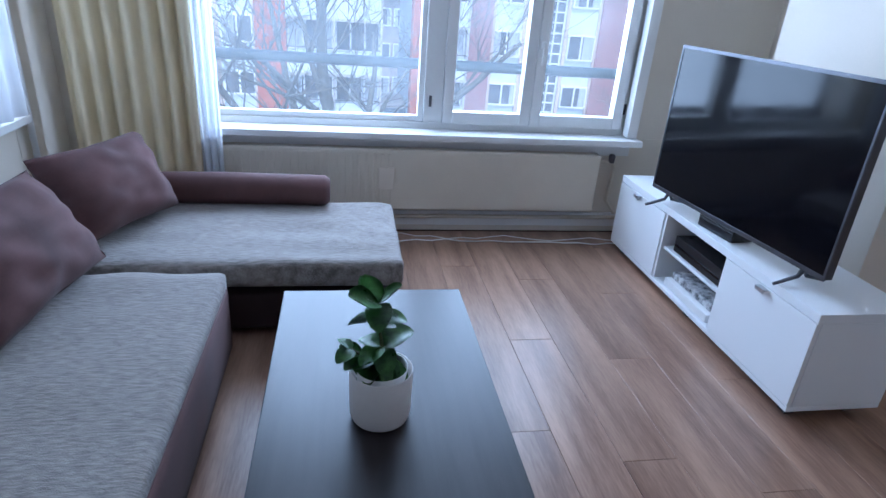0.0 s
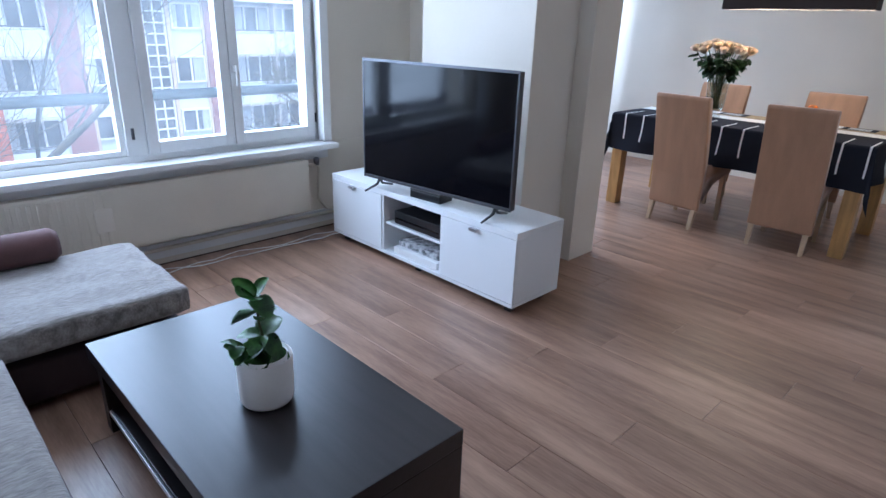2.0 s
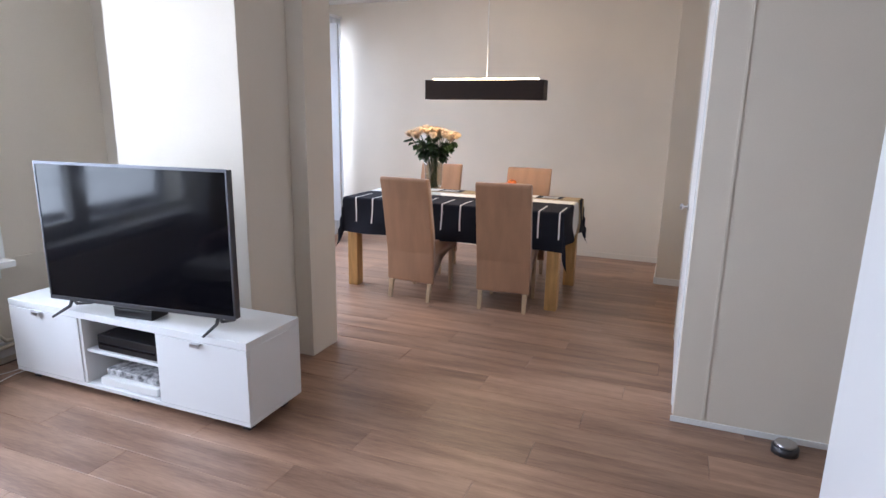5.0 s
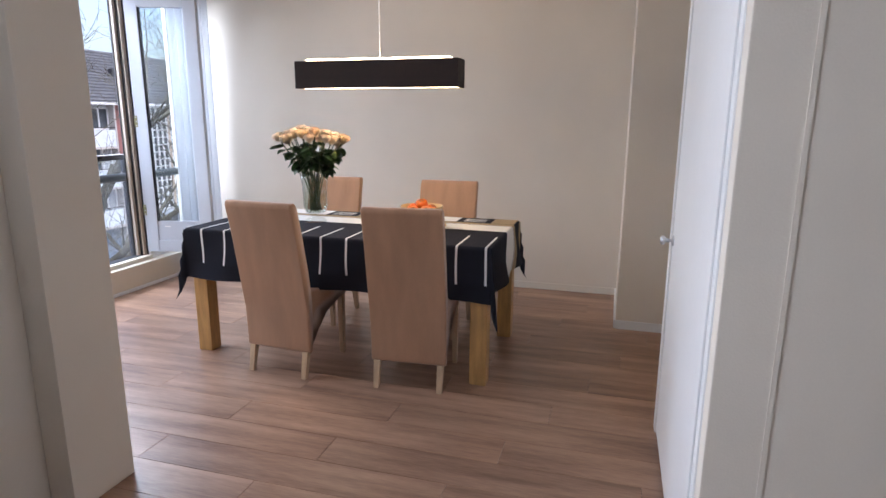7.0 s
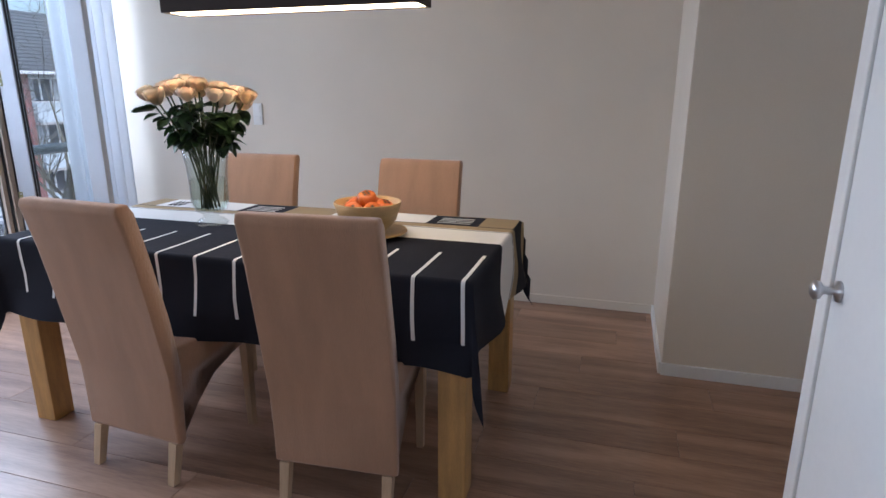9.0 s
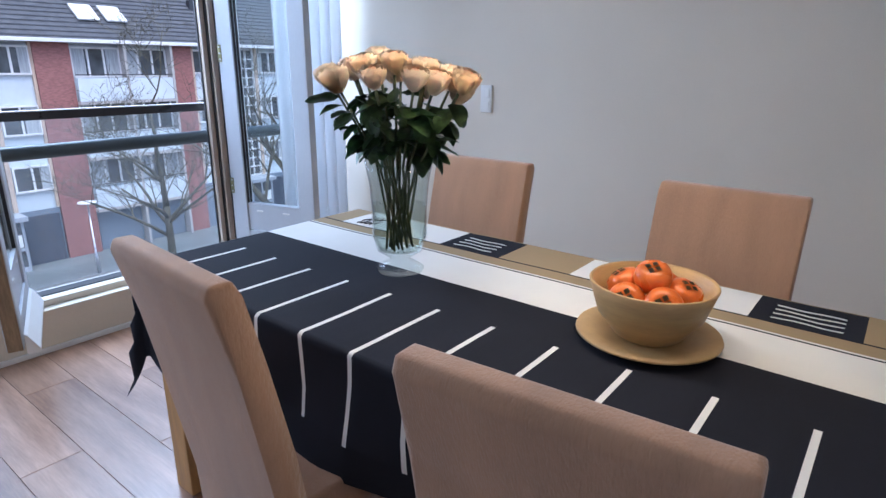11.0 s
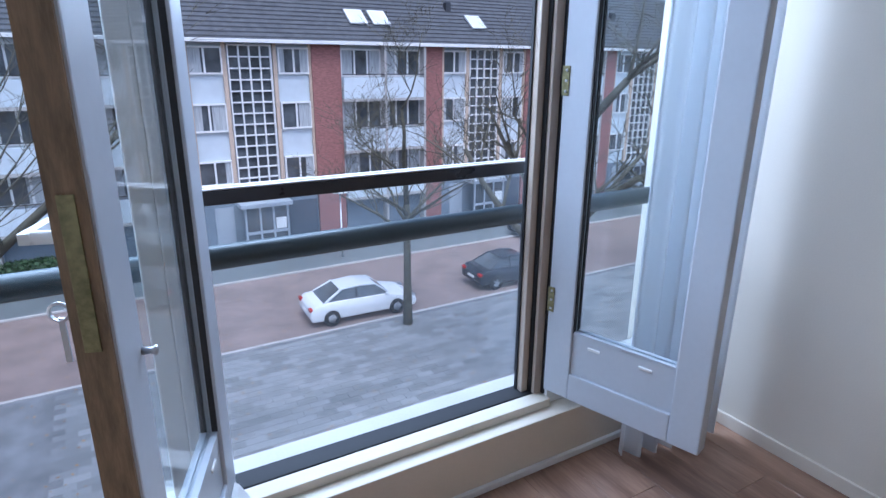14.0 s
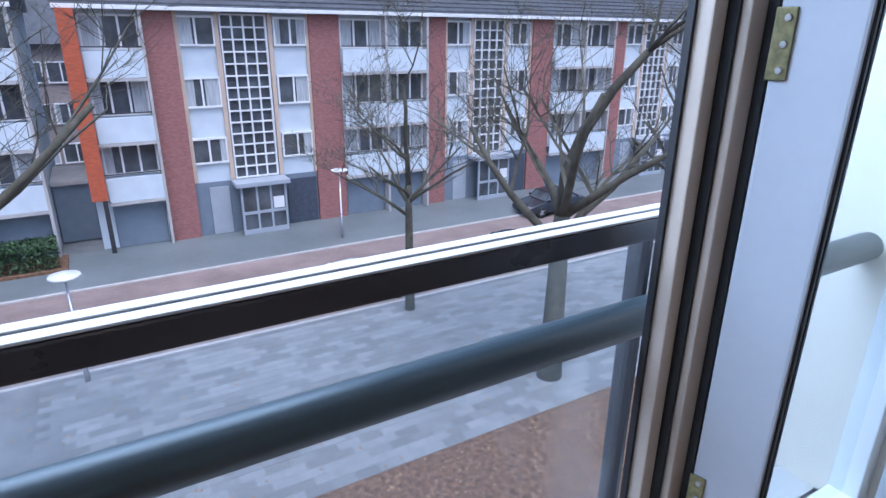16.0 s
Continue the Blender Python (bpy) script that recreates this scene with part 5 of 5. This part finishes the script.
block("apartment_building", "long three-storey block of red brick and pale panels with white windows", 4.05, 4, BRICK_R, True)
block("apartment_building", "orange-red brick flats with white windows beyond the bare tree", -26.1, 2, BRICK_O, False)
bk = thing("terraced_house", "brown brick house with a dark roof seen between the two blocks", "house")
part("wall", box(-14, 16, 52, 60, GZ, 0.5), BACKBRICK, bk, "weathered brown brick wall")
rf = prism([(51.4, 0.5), (56, 4.2), (60.6, 0.5)], -14.4, 16.4)
bmesh.ops.transform(rf, matrix=Matrix(((0, 1, 0, 0), (1, 0, 0, 0), (0, 0, 1, 0), (0, 0, 0, 1))), verts=rf.verts)
part("roof", rf, ROOFTILE, bk, "dark grey tiled roof")
for rr in range(3):
    for q in range(5):
        far_window(1.7, 1.4, bk, -1.4 + 1.9 * q, -2.0 - 2.7 * rr, 2, 52)
lk = thing("garage_row", "low grey-blue garages linking the two blocks", "garage")
part("wall", box(2.35, 4.0, FY + 2.0, FY + 6, GZ, -5.6), GARAGE, lk)
part("roof", box(2.32, 4.0, FY + 1.8, FY + 6, -5.59, -5.4), CONCRETE, lk)


def tree(name, label, x, y, height, r0, seed, lean=(0, 0), fork=0.35, spread=0.75, depth=6, reach=1.0):
    r = random.Random(seed)
    ob = thing(name, label, "tree", at=(x, y, GZ - 0.02))
    tr, br = bmesh.new(), []
    top = Vector((lean[0], lean[1], height * fork))
    pts = [Vector((0, 0, -0.1)), Vector((lean[0] * 0.2, lean[1] * 0.2, height * fork * 0.4)), Vector((lean[0] * 0.6, lean[1] * 0.6, height * fork * 0.75)), top]
    part("trunk", tube(pts, [r0 * 1.3, r0, r0 * 0.88, r0 * 0.75], 12, tr), BARK, ob, "grey-green bark trunk", smooth=True)
    segs = []

    def grow(p, d, length, rad, lev):
        n = 4 if lev < 3 else 3
        line, rr, cur = [p.copy()], [rad], d.copy()
        for i in range(n):
            cur = (cur + Vector((r.uniform(-1, 1), r.uniform(-1, 1), r.uniform(-0.25, 0.55))) * 0.24).normalized()
            line.append(line[-1] + cur * length / n)
            rr.append(rad * (1 - 0.55 * (i + 1) / n))
        segs.append((line, rr, lev))
        if lev >= depth:
            return
        for k in range(r.choice((3, 4)) if lev < 3 else r.choice((3, 4, 5))):
            i = r.randrange(1, n + 1)
            side = Vector((r.uniform(-1, 1), r.uniform(-1, 1), r.uniform(-0.25, 0.5))).normalized()
            grow(line[i], (cur + side * spread * 1.25).normalized(), length * r.uniform(0.48, 0.72), max(0.007, rr[i] * r.uniform(0.5, 0.7)), lev + 1)

    grow(top, Vector((lean[0] * 0.1, lean[1] * 0.1, 1)).normalized(), height * (1 - fork) * 0.55, r0 * 0.72, 1)
    for k in range(5):
        a = k * 1.26 + seed
        grow(top - Vector((0, 0, r.uniform(0, height * fork * 0.25))), Vector((math.cos(a), math.sin(a), 0.75)).normalized(), height * (1 - fork) * 0.42 * reach, r0 * 0.46, 2)
    verts, faces, limbs = [], [], bmesh.new()
    tw = bmesh.new()
    for line, rr, lev in segs:
        tube(line, rr, 7 if lev < 3 else 3, limbs if lev < 3 else tw)
    part("limb", limbs, BARK, ob, "bare spreading limbs", smooth=True)
    tagged(part("twig", tw, BARK, ob, "fine bare winter twigs"), kind="stuff")
    return ob


tree("street_tree", "slender bare winter street tree beside the white car", 13.8, 21.6, 11.5, 0.15, 4, fork=0.42, spread=0.8)
tree("street_tree", "large bare winter tree with a leaning mossy trunk", 15.4, 15.4, 14.0, 0.30, 9, lean=(0.2, 0.2), fork=0.36, spread=0.9, reach=1.15)
tree("street_tree", "large bare many-limbed winter tree before the living room", 0.2, 16.0, 15.0, 0.28, 21, fork=0.33, spread=0.9, reach=1.45)
tree("street_tree", "bare winter street tree further down the road", 27.5, 21.5, 12.0, 0.22, 33, fork=0.38, spread=0.85, depth=4)


def post(x, y, h):
    ob = thing("street_lamp", "slim grey street lamp with a flat round head", "street lamp", "street lamps", at=(x, y, GZ - 0.05))
    part("pole", tube([(0, 0, 0), (0, 0, 1.0), (0, 0, 1.02), (0, 0, h)], [0.075, 0.07, 0.045, 0.035], 12), METAL, ob, smooth=True)
    part("head", lathe([(0, h - 0.08), (0.12, h - 0.05), (0.42, h), (0.40, h + 0.05), (0, h + 0.09)], 28), PAINT, ob, "white disc lamp head", smooth=True)


post(3.2, 21.9, 3.4)
post(14.6, 30.7, 3.5)


def car(name, label, paint, m, L=4.5):
    ob = thing(name, label, "car")
    ob.matrix_world = m
    h = L / 2
    low = [(-h, 0.42), (-h + 0.03, 0.75), (-h + 0.25, 0.93), (-h + 0.9, 0.97), (h - 1.35, 0.93), (h - 0.35, 0.74), (h - 0.03, 0.60), (h, 0.40), (h - 0.08, 0.24), (-h + 0.08, 0.26)]
    bm = prism(low, -0.86, 0.86)
    part("body", bm, paint, ob, bevel=0.07, seg=3, smooth=True)
    top = bmesh.new()
    o = [(-h + 0.55, 0.95, 0.74), (-h + 1.35, 1.36, 0.58), (-0.1, 1.42, 0.58), (0.5, 1.34, 0.60), (h - 1.15, 0.92, 0.76)]
    a = [top.verts.new((x, -w, z)) for x, z, w in o]
    b = [top.verts.new((x, w, z)) for x, z, w in o]
    top.faces.new(a), top.faces.new(b[::-1])
    for i in range(len(o)):
        j = (i + 1) % len(o)
        top.faces.new((a[i], b[i], b[j], a[j]))
    part("cabin", top, DARKGLASS, ob, "dark cabin glass", bevel=0.03)
    rf = prism([(-h + 1.28, 1.365), (-0.1, 1.43), (0.56, 1.345), (0.5, 1.30), (-0.1, 1.385), (-h + 1.3, 1.325)], -0.6, 0.6)
    part("roof_panel", rf, paint, ob, bevel=0.015, smooth=True)
    for s in (-1, 1):
        part("pillar", tube([(-h + 0.62, s * 0.745, 0.96), (-h + 1.32, s * 0.595, 1.355)], 0.05, 8), paint, ob)
        part("pillar", tube([(h - 1.2, s * 0.765, 0.925), (0.53, s * 0.605, 1.335)], 0.03, 8), paint, ob)
        part("pillar", tube([(-0.35, s * 0.765, 0.95), (-0.3, s * 0.60, 1.39)], 0.025, 8), BLACKPLASTIC, ob)
        part("tail_light", box(-h - 0.005, -h + 0.16, s * 0.55, s * 0.84, 0.70, 0.82), REDLIGHT, ob, "red tail light", bevel=0.02)
        part("headlight", box(h - 0.33, h - 0.05, s * 0.52, s * 0.82, 0.60, 0.70), METAL, ob, "clear headlight", bevel=0.02)
        part("mirror", box(h - 1.42, h - 1.28, s * 0.86, s * 1.0, 0.92, 1.03), paint, ob, bevel=0.03)
        for x in (-h + 0.85, h - 0.9):
            ty = lathe([(0.16, -0.1), (0.3, -0.11), (0.33, -0.08), (0.33, 0.08), (0.3, 0.11), (0.16, 0.1)], 28)
            bmesh.ops.transform(ty, matrix=pose(x, s * 0.79, 0.33, 90), verts=ty.verts)
            wh = part("wheel", ty, RUBBER, ob, "black tyre", smooth=True)
            rim = lathe([(0, 0.0), (0.2, 0.0), (0.215, 0.02), (0.215, -0.02)], 20)
            for k in range(5):
                aa = k * 2 * math.pi / 5
                tube([(0, 0, 0.03), (0.2 * math.cos(aa), 0.2 * math.sin(aa), 0.03)], 0.022, 6, rim)
            bmesh.ops.transform(rim, matrix=pose(x, s * 0.85, 0.33, -90 * s), verts=rim.verts)
            part("rim", rim, METAL, wh, "spoked alloy rim")
    part("number_plate", box(-h - 0.008, -h + 0.02, -0.26, 0.26, 0.5, 0.61), PAINT, ob, "pale number plate")
    return ob


car("parked_car", "white four-door coupe parked at the kerb", CARWHITE, pose(12.6, 23.7, GZ - 0.05, 0, 0, -2))
car("parked_car", "dark blue-grey hatchback parked further along the kerb", CARDARK, pose(20.2, 23.8, GZ - 0.05, 0, 0, -2), 4.0)
car("parked_car", "black car parked before the flats", CARDARK, pose(27.0, 29.4, GZ - 0.05, 0, 0, 178), 4.2)

hd = bmesh.new()
rng = random.Random(8)
for k in range(2600):
    c = Vector((rng.uniform(-1.6, 1.6), rng.uniform(-0.9, 0.9), rng.uniform(0.1, 1.15)))
    if k % 4:
        c = Vector((c.x, c.y, 1.15 - rng.uniform(0, 0.15)) if k % 2 else (c.x, -0.9 + rng.uniform(0, 0.12), c.z))
    s = rng.uniform(0.05, 0.12)
    e = Euler((rng.uniform(-1, 1), rng.uniform(-1, 1), rng.uniform(0, 6))).to_matrix()
    q = [hd.verts.new(c + e @ Vector(p) * s) for p in ((1, 0, 0), (0, 0.5, 0.1), (-1, 0, 0), (0, -0.5, 0.1))]
    hd.faces.new(q)
solid("hedge", hd, HEDGE, "clipped dark green hedge before the flats", "hedge", "stuff", at=Matrix.Translation((0.7, 33.2, GZ)))
solid("hedge_bed", box(-1.5, 2.6, 32.1, 34.1, GZ - 0.01, GZ + 0.12), MULCH, "kerbed soil bed round the hedge", "planting bed", bevel=0.02)

# ---- floor planks and paving slabs ----
rng = random.Random(2)
PW, PL = 0.192, 1.285
plank_meshes = {}


def plank(w, l):
    key = (round(w, 3), round(l, 3))
    if key not in plank_meshes:
        bm = box(0, w - 0.0012, 0, l - 0.0012, -0.0039, 0.0)
        bmesh.ops.bevel(bm, geom=[e for e in bm.edges if all(v.co.z > -0.001 for v in e.verts)], offset=0.0011, segments=1, affect="EDGES")
        plank_meshes[key] = mesh_of("plank", bm, PLANK)
    return plank_meshes[key]


nx = 0
x = -1.05
while x < 6.2:
    w = min(PW, 6.2 - x)
    ylo, yhi = -2.7, 3.87 if x > 2.816 else 3.455
    y = ylo
    first = (nx * 0.437) % 1.0 * PL + 0.05
    while y < yhi - 0.01:
        l = min(first if y == ylo else PL, yhi - y)
        ob = part("plank", plank(w, l), None, FLOOR)
        ob.matrix_local = Matrix.Translation((x, y, 0))
        y += l
    x += PW
    nx += 1

slab = box(0, 0.59, 0, 0.29, -0.012, 0.0)
SLAB = mesh_of("slab", slab, PAVING)
cnt = 0
joined = bmesh.new()
for j in range(30):
    for i in range(56):
        sx, sy = 2.0 + i * 0.6 + (j % 2) * 0.3, 14.05 + j * 0.3
        if sy > 22.1:
            continue
        if 5.0 < sx < 13.4 and 15.5 < sy < 22.1 and cnt < 296:
            ob = part("slab", SLAB, None, PAVE)
            ob.matrix_local = Matrix.Translation((sx, sy, GZ))
            cnt += 1
        else:
            vs = [joined.verts.new(p) for p in ((sx, sy, GZ), (sx + 0.59, sy, GZ), (sx + 0.59, sy + 0.29, GZ), (sx, sy + 0.29, GZ))]
            joined.faces.new(vs)
tagged(part("slabs", joined, PAVING_FIELD, PAVE), kind="stuff")
